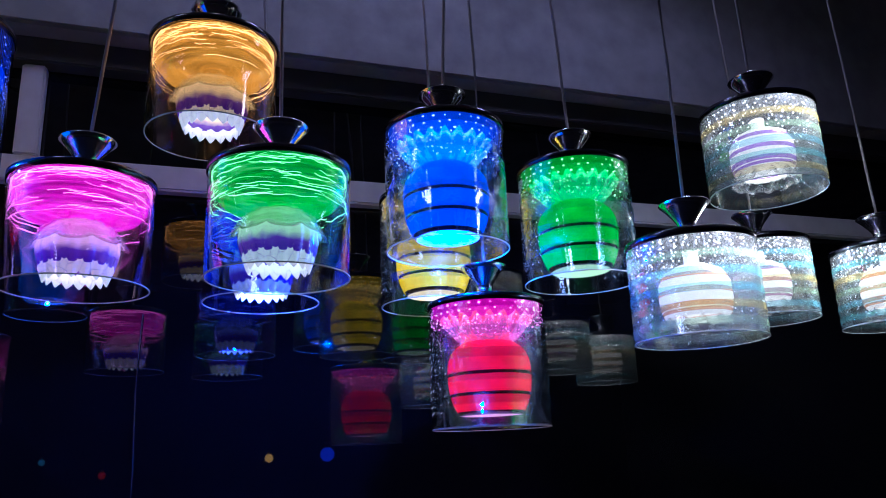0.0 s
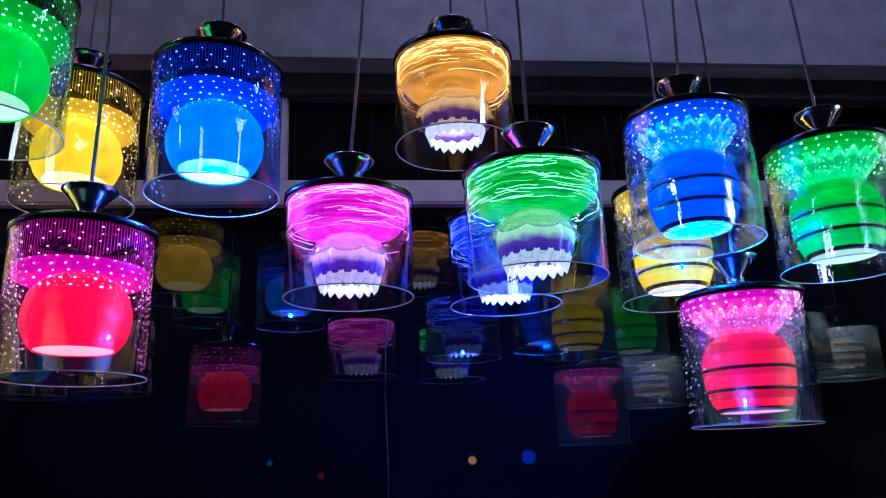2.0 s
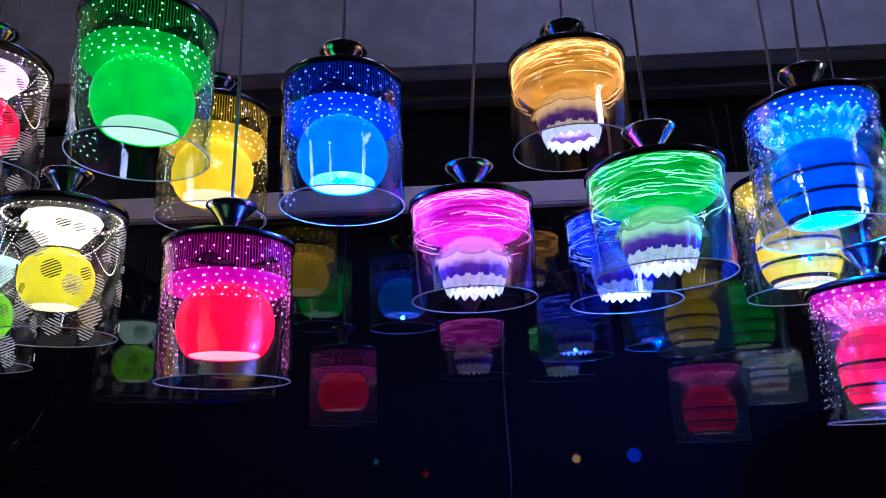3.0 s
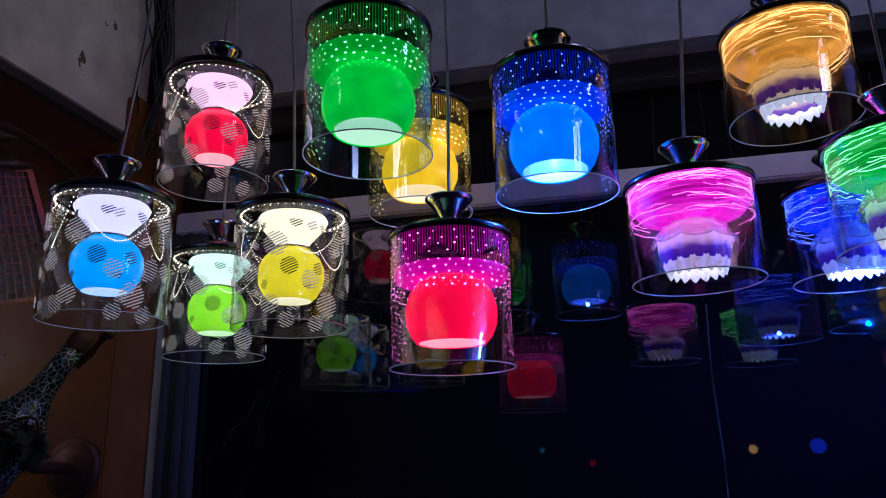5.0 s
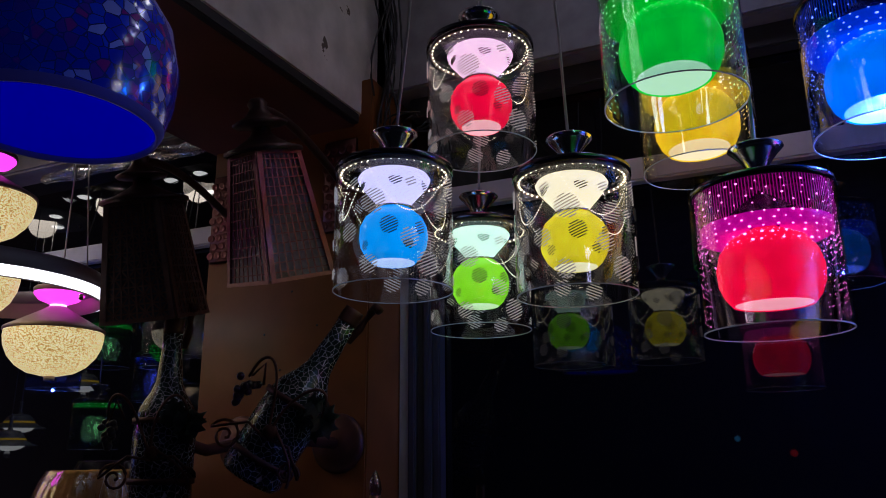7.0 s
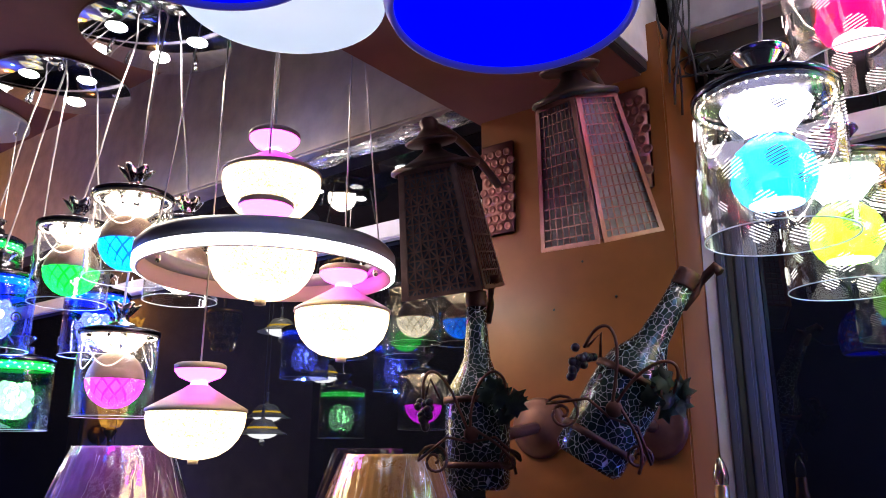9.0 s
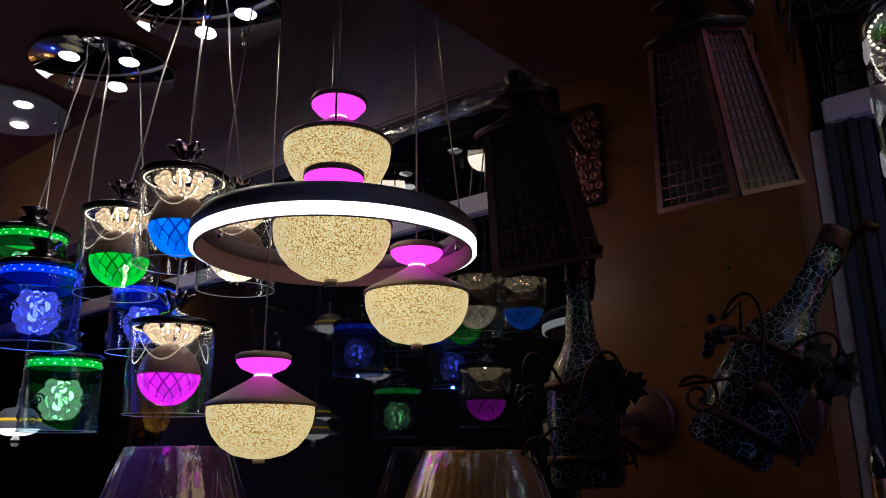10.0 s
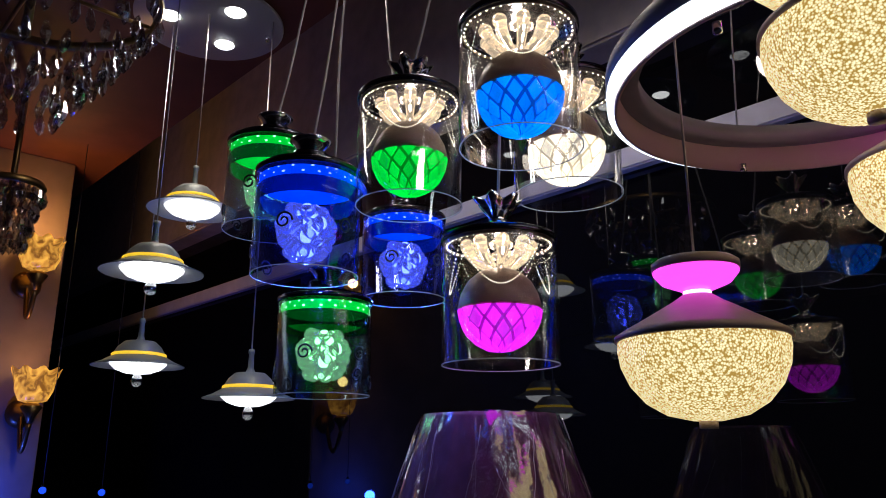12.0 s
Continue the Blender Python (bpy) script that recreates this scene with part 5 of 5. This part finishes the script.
def bottle_lamp(m, words, seed, disc):
    t = thing("bottle_lamp", m, words, "wall lamp", "bottle wall lamps")
    part("bottle", lathe([(0, -0.235), (0.036, -0.235), (0.041, -0.228), (0.042, -0.15), (0.041, -0.125), (0.036, -0.105), (0.024, -0.085), (0.018, -0.07), (0.0145, -0.03), (0.0135, -0.002), (0.0, 0.0)], 44), CRACKLE, t, "black and white crackle mosaic bottle")
    part("screw_neck", lathe([(0.0135, -0.001), (0.015, 0.001), (0.0135, 0.004), (0.015, 0.007), (0.0135, 0.010), (0.015, 0.013), (0.0135, 0.016), (0.014, 0.020), (0, 0.021)], 28), RUST, t, "brown threaded neck")
    part("handle", tube([(0.012, 0.012, -0.02), (0.016, 0.020, 0.006), (0.018, 0.016, 0.03), (0.022, 0.004, 0.040), (0.030, 0.0, 0.036)], 0.006, 8), RUST, t)
    for z in (-0.125, -0.205):
        part("iron_band", lathe([(0.0425, z + 0.004), (0.0445, z + 0.004), (0.0445, z - 0.004), (0.0425, z - 0.004)], 40), RUST, t)
    curve = lambda ctrl, steps=16: [sum((Vector(c) * math.comb(len(ctrl) - 1, i) * (f / steps) ** i * (1 - f / steps) ** (len(ctrl) - 1 - i) for i, c in enumerate(ctrl)), Vector()) for f in range(steps + 1)]
    for ctrl in (((0.0, -0.047, -0.175), (-0.018, -0.054, -0.13), (-0.03, -0.06, -0.075), (-0.066, -0.056, -0.075), (-0.060, -0.050, -0.125)),
                 ((0.0, -0.047, -0.175), (-0.006, -0.056, -0.12), (0.022, -0.062, -0.072), (0.046, -0.056, -0.085), (0.046, -0.050, -0.125)),
                 ((0.0, -0.047, -0.160), (0.024, -0.056, -0.175), (0.050, -0.052, -0.185), (0.054, -0.046, -0.215))):
        part("vine", tube(curve(ctrl), 0.0020, 6), RUST, t, "bent iron vine")
    for sx, r0 in ((-1, 0.021), (1, 0.015)):
        curl = [(sx * 0.046 + r0 * (1 - i / 26) * math.cos(i * 0.46) * sx, -0.047, -0.200 + r0 * (1 - i / 26) * math.sin(i * 0.46)) for i in range(24)]
        part("curl", tube([(0, -0.047, -0.178), (sx * 0.03, -0.049, -0.172)] + curl, 0.0020, 6), RUST, t, "iron scroll")
    part("boss", lathe([(0, -0.005), (0.008, -0.004), (0.0095, 0.0), (0.008, 0.003), (0, 0.003)], 20, m=Matrix.Translation((0, -0.048, -0.168)) @ Matrix.Rotation(math.pi / 2, 4, "X")), RUST, t, "round iron boss")
    rnd = random.Random(seed)
    for i in range(20):
        f = i / 20
        part("grape", shared("grape", grape_mesh), GRAPE, t, at=Matrix.Translation((-0.058 + rnd.uniform(-1, 1) * 0.012 * (1 - f), -0.048 + rnd.uniform(-1, 1) * 0.010 * (1 - f), -0.128 - 0.034 * f)))
    part("grape_stem", tube([(-0.04, -0.044, -0.125), (-0.052, -0.047, -0.10), (-0.058, -0.048, -0.122)], 0.002, 6), RUST, t)
    for k in range(9):
        a = rnd.uniform(-0.9, 0.9)
        bm = bmesh.new()
        mm = Matrix.Translation((0.040 + rnd.uniform(-0.02, 0.02), -0.046 + rnd.uniform(-0.008, 0.004), -0.128 + rnd.uniform(-0.02, 0.014))) @ Euler((rnd.uniform(-0.6, 0.6), a, rnd.uniform(-0.7, 0.7))).to_matrix().to_4x4()
        top = [bm.verts.new(mm @ Vector((x, y, z))) for x, y, z in ((0, 0, 0.022), (0.004, -0.002, 0.012), (0.013, 0.001, 0.012), (0.009, -0.002, 0.003), (0.013, 0.002, -0.006), (0.004, -0.002, -0.007), (0, 0, -0.016), (-0.004, -0.002, -0.007), (-0.013, 0.002, -0.006), (-0.009, -0.002, 0.003), (-0.013, 0.001, 0.012), (-0.004, -0.002, 0.012))]
        mid = bm.verts.new(mm @ Vector((0, -0.005, 0)))
        for i in range(12):
            bm.faces.new((top[i], top[(i + 1) % 12], mid))
        bmesh.ops.solidify(bm, geom=bm.faces[:], thickness=0.0012)
        part("leaf", bm, LEAF, t)
    wall = m.inverted() @ Matrix.Translation(disc) @ Matrix.Rotation(math.pi / 2, 4, "X")
    part("wall_disc", lathe([(0.052, 0.0), (0.052, 0.006), (0.046, 0.012), (0.040, 0.010), (0.030, 0.018), (0, 0.020)], 40, m=wall), RUST, t, "round embossed wall disc")
    a = wall @ Vector((0, 0, 0.015))
    part("bracket", tube([a, a.lerp(Vector((0, 0.035, -0.15)), 0.5) + Vector((0, 0, -0.012)), (0, 0.040, -0.15)], 0.009, 8), RUST, t)
    return t


bottle_lamp(pose(-1.340, 0.920, 1.672, 0, 0, 25) @ Matrix.Scale(1.15, 4), "upright crackle mosaic bottle wall lamp with iron vine", 1, (-1.365, 1.149, 1.495))
bottle_lamp(pose(-1.032, 0.965, 1.672, 0, 31, 25) @ Matrix.Scale(1.15, 4), "tilted crackle mosaic bottle wall lamp with iron vine", 2, (-1.155, 1.149, 1.494))


# ---- plastic-wrapped lampshades ----
def shade(loc, rt, rb, h, material, words, seed):
    rnd = random.Random(seed)
    t = thing("lampshade", pose(*loc), words, "lampshade", "wrapped lampshades")
    n = 60
    wob = [rnd.uniform(-1, 1) for _ in range(n)]
    prof = [(rt, 0.0), (rt * 1.01, -0.006)] + [(rt + (rb - rt) * f, -h * f) for f in (0.08, 0.16, 0.25, 0.34, 0.43, 0.52, 0.61, 0.7, 0.8, 0.9, 1.0)]
    fold = [rnd.uniform(0, 6.28) for _ in range(4)]
    w1 = lambda a, k: (1 + 0.006 + (0.026 * abs(math.sin(7 * a + fold[0] + 0.12 * k)) + 0.020 * abs(math.sin(11 * a + fold[1] - 0.2 * k)) + 0.010 * abs(math.sin(23 * a + fold[2] + 0.9 * k))) * min(1, 0.3 + k / 5) + 0.008 * wob[int(a / 6.2832 * n) % n] * min(1, k / 2) + 0.008 * math.sin(9 * a + k), 0.002 * wob[int(a / 6.2832 * n) % n] if k == 0 else 0)
    part("cloth_shade", lathe([(rt - 0.006, -0.004), (rt - 0.004, 0)] + [(r - 0.004, z) for r, z in prof[1:]], 192, lambda a, k: (1 + 0.008 * math.cos(48 * a + 0.4 * math.sin(3 * a)), 0)), material, t, "tapered cloth shade")
    wrap = part("plastic_wrap", lathe(prof, 150, w1), WRAP, t, "creased clear plastic wrap")
    wrap.visible_shadow = False
    # Thin whitish tubes paint the highlights along the wrap's folds.
    for k in range(30):
        a0, f0, f1 = rnd.uniform(0, 6.28), rnd.uniform(0.0, 0.4), rnd.uniform(0.45, 1.0)
        lean, pts = rnd.uniform(-0.25, 0.25), []
        for i in range(8):
            f = f0 + (f1 - f0) * i / 7
            a = a0 + lean * i / 7 + rnd.uniform(-0.012, 0.012)
            r = (rt + (rb - rt) * f) * 1.045
            pts.append((r * math.cos(a), r * math.sin(a), -h * f))
        part("crease_shine", tube(pts, rnd.uniform(0.0002, 0.0006), 5), CREASE_SHINE, wrap)
    part("base", lathe([(0.0, -h - 0.60), (0.07, -h - 0.60), (0.07, -h - 0.58), (0.02, -h - 0.55), (0.03, -h - 0.3), (0.012, -h - 0.05), (0.012, -0.03), (0, -0.03)], 30), BRONZE, t, "dark table lamp foot")
    return t


WRAP = thin_glass("plastic_wrap", (0.86, 0.86, 0.88), (1, 1, 1), 0.22, 0.9, 0.12, 0.35)
CREASE_SHINE = mat("plastic_crease_shine", (0.75, 0.72, 0.75), 0.15, coat=1.0)
PURPLECLOTH = mat("purple_cloth", (0.26, 0.12, 0.24), 0.7, var=0.3, scale=40)
BROWNCLOTH = mat("gold_brown_cloth", (0.52, 0.28, 0.085), 0.6, var=0.3, scale=40)
shade((-2.265, 0.905, 1.465), 0.100, 0.165, 0.20, PURPLECLOTH, "purple cloth lampshade wrapped in clear plastic", 3)
shade((-1.60, 1.03, 1.450), 0.085, 0.145, 0.18, BROWNCLOTH, "gold-brown cloth lampshade wrapped in clear plastic", 4)
counter = thing("display_counter", pose(-1.95, 0.97, 0), "dark wooden display counter under the lampshades", "counter")
part("top", box((-0.7, -0.25, 0.62), (0.7, 0.30, 0.662), 0.004), DARKWALL, counter, smooth=False)
part("body", box((-0.68, -0.22, 0), (0.68, 0.28, 0.619), 0.004), DARKWALL, counter, smooth=False)

# ---- crystal chandelier and wall sconces at the far end ----
DROP = thin_glass("crystal_drop", (0.8, 0.82, 0.85), (1, 1, 1), 0.3, 0.9, 0.05)
AMBERGLASS = glow("amber_glass", (0.9, 0.42, 0.06), 0.9)


def marbled(m):
    """Cast glass: bright veins and dark folds in its glow."""
    n, l = m.node_tree.nodes, m.node_tree.links
    b = n["Principled BSDF"]
    tc, nz, ramp, bp = n.new("ShaderNodeTexCoord"), n.new("ShaderNodeTexNoise"), n.new("ShaderNodeValToRGB"), n.new("ShaderNodeBump")
    nz.inputs["Scale"].default_value, nz.inputs["Detail"].default_value, nz.inputs["Distortion"].default_value = 38, 4, 1.6
    l.new(tc.outputs["Object"], nz.inputs["Vector"])
    l.new(nz.outputs["Fac"], ramp.inputs["Fac"])
    ramp.color_ramp.elements[0].position, ramp.color_ramp.elements[0].color = 0.38, (0.20, 0.07, 0.01, 1)
    ramp.color_ramp.elements[1].position, ramp.color_ramp.elements[1].color = 0.66, (1.0, 0.46, 0.06, 1)
    l.new(ramp.outputs["Color"], b.inputs["Emission Color"])
    bp.inputs["Strength"].default_value, bp.inputs["Distance"].default_value = 0.6, 0.004
    l.new(nz.outputs["Fac"], bp.inputs["Height"])
    l.new(bp.outputs["Normal"], b.inputs["Normal"])


marbled(AMBERGLASS)
BRASS = mat("old_brass", (0.35, 0.22, 0.08), 0.35, 0.9)


def drops_mesh():
    return lathe([(0, 0.0), (0.004, -0.006), (0.009, -0.026), (0.006, -0.040), (0, -0.048)], 6)


def chandelier(loc, rad, tiers):
    t = thing("crystal_chandelier", pose(*loc), "crystal drop chandelier hanging from the brown ceiling", "chandelier")
    part("frame_ring", lathe([(rad, 0.01), (rad + 0.006, 0.0), (rad, -0.01), (rad - 0.006, 0.0), (rad, 0.01)], 40), BRASS, t)
    part("stem", tube([(0, 0, -0.1), (0, 0, CEIL_L - loc[2])], 0.008, 8), BRASS, t)
    for k in range(4):
        part("spoke", tube([(0, 0, 0), (rad * math.cos(k * 1.57), rad * math.sin(k * 1.57), 0)], 0.004, 6), BRASS, t)
    rnd = random.Random(6)
    me = shared("drop", drops_mesh, smooth=False)
    for j in range(tiers):
        rr = rad * (1 - 0.13 * j)
        n = int(40 * (1 - 0.12 * j))
        for i in range(n):
            a = 2 * math.pi * i / n + rnd.uniform(-0.05, 0.05)
            part("crystal_drop", me, DROP, t, at=pose(rr * math.cos(a), rr * math.sin(a), -0.006 - 0.040 * j, rnd.uniform(-8, 8), rnd.uniform(-8, 8), rnd.uniform(0, 90)))


chandelier((-2.80, 0.33, 2.20), 0.21, 6)
chandelier((-3.55, 0.50, 2.07), 0.075, 4)


def sconce(loc, flip):
    t = thing("wall_sconce", pose(*loc) @ Matrix.Scale(1.3, 4), "brass wall sconce with a lit amber glass cup", "wall lamp", "brass wall sconces")
    cup = [(0.012, 0.0), (0.030, 0.006), (0.040, 0.028), (0.042, 0.050), (0.052, 0.078)] if flip else [(0.012, 0.0), (0.034, 0.010), (0.045, 0.035), (0.042, 0.058), (0.050, 0.080)]
    part("glass_cup", lathe(cup, 60, lambda a, k: (1 + (0.07 * math.cos(9 * a) if k > 2 else 0.03 * math.cos(9 * a)), 0.005 * math.cos(9 * a) if k == 4 else 0)), AMBERGLASS, t, "frilled amber glass cup, lit")
    part("cup_holder", lathe([(0, -0.045), (0.006, -0.045), (0.010, -0.03), (0.024, -0.008), (0.014, 0.0)], 30), BRASS, t)
    pts = []
    for i in range(17):
        f = i / 16
        pts.append((-0.085 * f, 0, -0.045 - 0.075 * math.sin(math.pi * f * 1.05) + 0.03 * f))
    part("arm", tube(pts, 0.006, 8), BRASS, t, "curved brass arm")
    part("wall_plate", lathe([(0, 0.0), (0.03, 0.0), (0.034, 0.006), (0.02, 0.014), (0, 0.018)], 30, m=Matrix.Translation((-0.088, 0, -0.02)) @ Matrix.Rotation(math.pi / 2, 4, "Y")), BRASS, t)


lamp_light("sconce_light", "POINT", 1.1, (1.0, 0.5, 0.15), Matrix.Translation((-4.0, 0.70, 2.10)), 0.02)
lamp_light("sconce_light", "POINT", 0.25, (1.0, 0.5, 0.15), Matrix.Translation((-4.0, 0.735, 1.69)), 0.02)
WESTLIT = mat("cream_wall", (0.30, 0.22, 0.17), 0.7, var=0.2, scale=12)
structure("wall_side", box((-4.25, -0.6, 0), (-4.115, 0.80, 2.37), 0.003), WESTLIT, "cream painted wall stub with sconces")
sconce((-4.0, 0.70, 1.955), False)
sconce((-4.0, 0.735, 1.555), True)

# ---- loose cables at the beam corner, hanging wire, small lamps at the back of the shop ----
WIRE = mat("dark_wire", (0.03, 0.03, 0.035), 0.5)
rnd = random.Random(21)
bundle = thing("cable_bundle", pose(-1.085, 1.175, 2.12), "bundle of loose dark cables in the beam corner", "cables")
for k in range(11):
    ox, oy, w = rnd.uniform(-0.012, 0.03), rnd.uniform(-0.02, 0.03), rnd.uniform(0.004, 0.014)
    ph = rnd.uniform(0, 6)
    pts = [(ox + w * math.sin(ph + i * 0.7), oy + w * math.cos(ph + i * 0.5), 0.498 - 0.042 * i) for i in range(12 + k % 4)]
    part("wire", tube(pts, 0.0022, 6), WIRE, bundle)
for k in range(5):
    r0 = rnd.uniform(0.02, 0.045)
    part("wire_loop", tube([(0.03 + 0.02 * k + r0 * math.cos(i * 0.5 + k), 0.01, -0.01 + 0.5 * r0 * math.sin(i * 0.5 + k) - 0.004 * k) for i in range(11)], 0.0018, 6), WIRE, bundle)
hang = thing("hanging_cable", pose(-0.072, 1.290, 1.0), "thin pale cable hanging down the window", "cable")
part("cable", tube([(0.002 * math.sin(i * 1.3), 0, -0.5 + 0.062 * i) for i in range(21)], 0.0012, 6), JAMB, hang)


def small_lamp(loc, color, r, words, power=2.5):
    t = thing("small_lamp", pose(*loc), words, "lamp", "small lamps at the back")
    part("bulb", lathe([(0, -r)] + [(r * math.sin(math.pi * i / 12), -r * math.cos(math.pi * i / 12)) for i in range(1, 12)] + [(0, r)], 24), glow("small_lamp_" + words.split()[1], color, power), t)
    part("socket", lathe([(r * 0.45, r * 0.95), (r * 0.5, r * 1.7), (0, r * 1.75)], 16), DARKCHROME, t)
    part("cable", tube([(0, 0, r * 1.6), (0, 0, CEIL_R - loc[2])], 0.0012, 6), WIRE, t)


small_lamp((0.486, -2.10, 1.53), (1.0, 0.55, 0.15), 0.024, "small amber lamp hanging at the back of the shop")
small_lamp((0.83, -2.10, 1.54), (0.02, 0.05, 1.0), 0.042, "small blue lamp hanging at the back of the shop")
small_lamp((-0.70, -2.00, 1.55), (0.1, 0.5, 1.0), 0.016, "small cyan lamp hanging at the back of the shop", 0.6)
small_lamp((-0.42, -2.20, 1.47), (1.0, 0.03, 0.03), 0.02, "small red lamp hanging at the back of the shop", 0.5)

FOIL = thin_glass("crinkled_wrap", (0.75, 0.75, 0.75), (1, 0.95, 0.9), 0.3, 0.8, 0.15, 1.0)
rnd = random.Random(31)
wrapt = thing("plastic_roll", pose(-1.80, 1.205, 2.16), "crumpled clear plastic tucked along the beam", "plastic wrap")
part("film", lathe([(0.004, -0.30)] + [(0.012 + rnd.uniform(0, 0.012), -0.28 + 0.04 * i) for i in range(15)] + [(0.004, 0.30)], 18, lambda a, k: (1 + 0.35 * math.sin(3 * a + k * 2.1) * rnd.random(), 0), m=Matrix.Rotation(math.pi / 2, 4, "Y")), FOIL, wrapt, smooth=False)
for x, z in ((-1.33, 1.70), (-1.29, 1.63), (-1.21, 1.71), (-1.27, 1.78), (-1.24, 1.52)):
    part("nail_hole", lathe([(0.0025, 0.0), (0.002, 0.001), (0, 0.0012)], 8, m=Matrix.Translation((x, 1.1495, z)) @ Matrix.Rotation(math.pi / 2, 4, "X")), DARKTRIM, bpy.data.objects["pier"])
small_lamp((-3.9, 0.768, 1.309), (0.02, 0.08, 1.0), 0.010, "small blue lamp near the end of the shop", 1.0)
small_lamp((-3.9, 0.933, 1.298), (0.02, 0.08, 1.0), 0.010, "small blue lamp near the end of the shop", 1.0)
lamp_light("blue_lamp_light", "POINT", 2.4, (0.02, 0.06, 1.0), Matrix.Translation((-3.98, 0.60, 1.249)), 0.02)

finial = thing("candle_lamp", pose(-1.036, 1.07, 1.411), "small unlit candle bulb lamp on a wall bracket", "wall lamp")
part("bulb", lathe([(0.009, 0.0), (0.011, 0.010), (0.009, 0.022), (0.004, 0.034), (0, 0.040)], 20), BALLGLASS, finial, "clear flame-shaped bulb")
part("socket", lathe([(0, -0.05), (0.012, -0.05), (0.013, -0.030), (0.010, -0.026), (0.010, -0.004), (0.0085, 0.0)], 20), BRASS, finial)
part("bracket", tube([(0, 0.0, -0.045), (0, 0.04, -0.06), (0, 0.196, -0.06)], 0.006, 8), BRASS, finial)
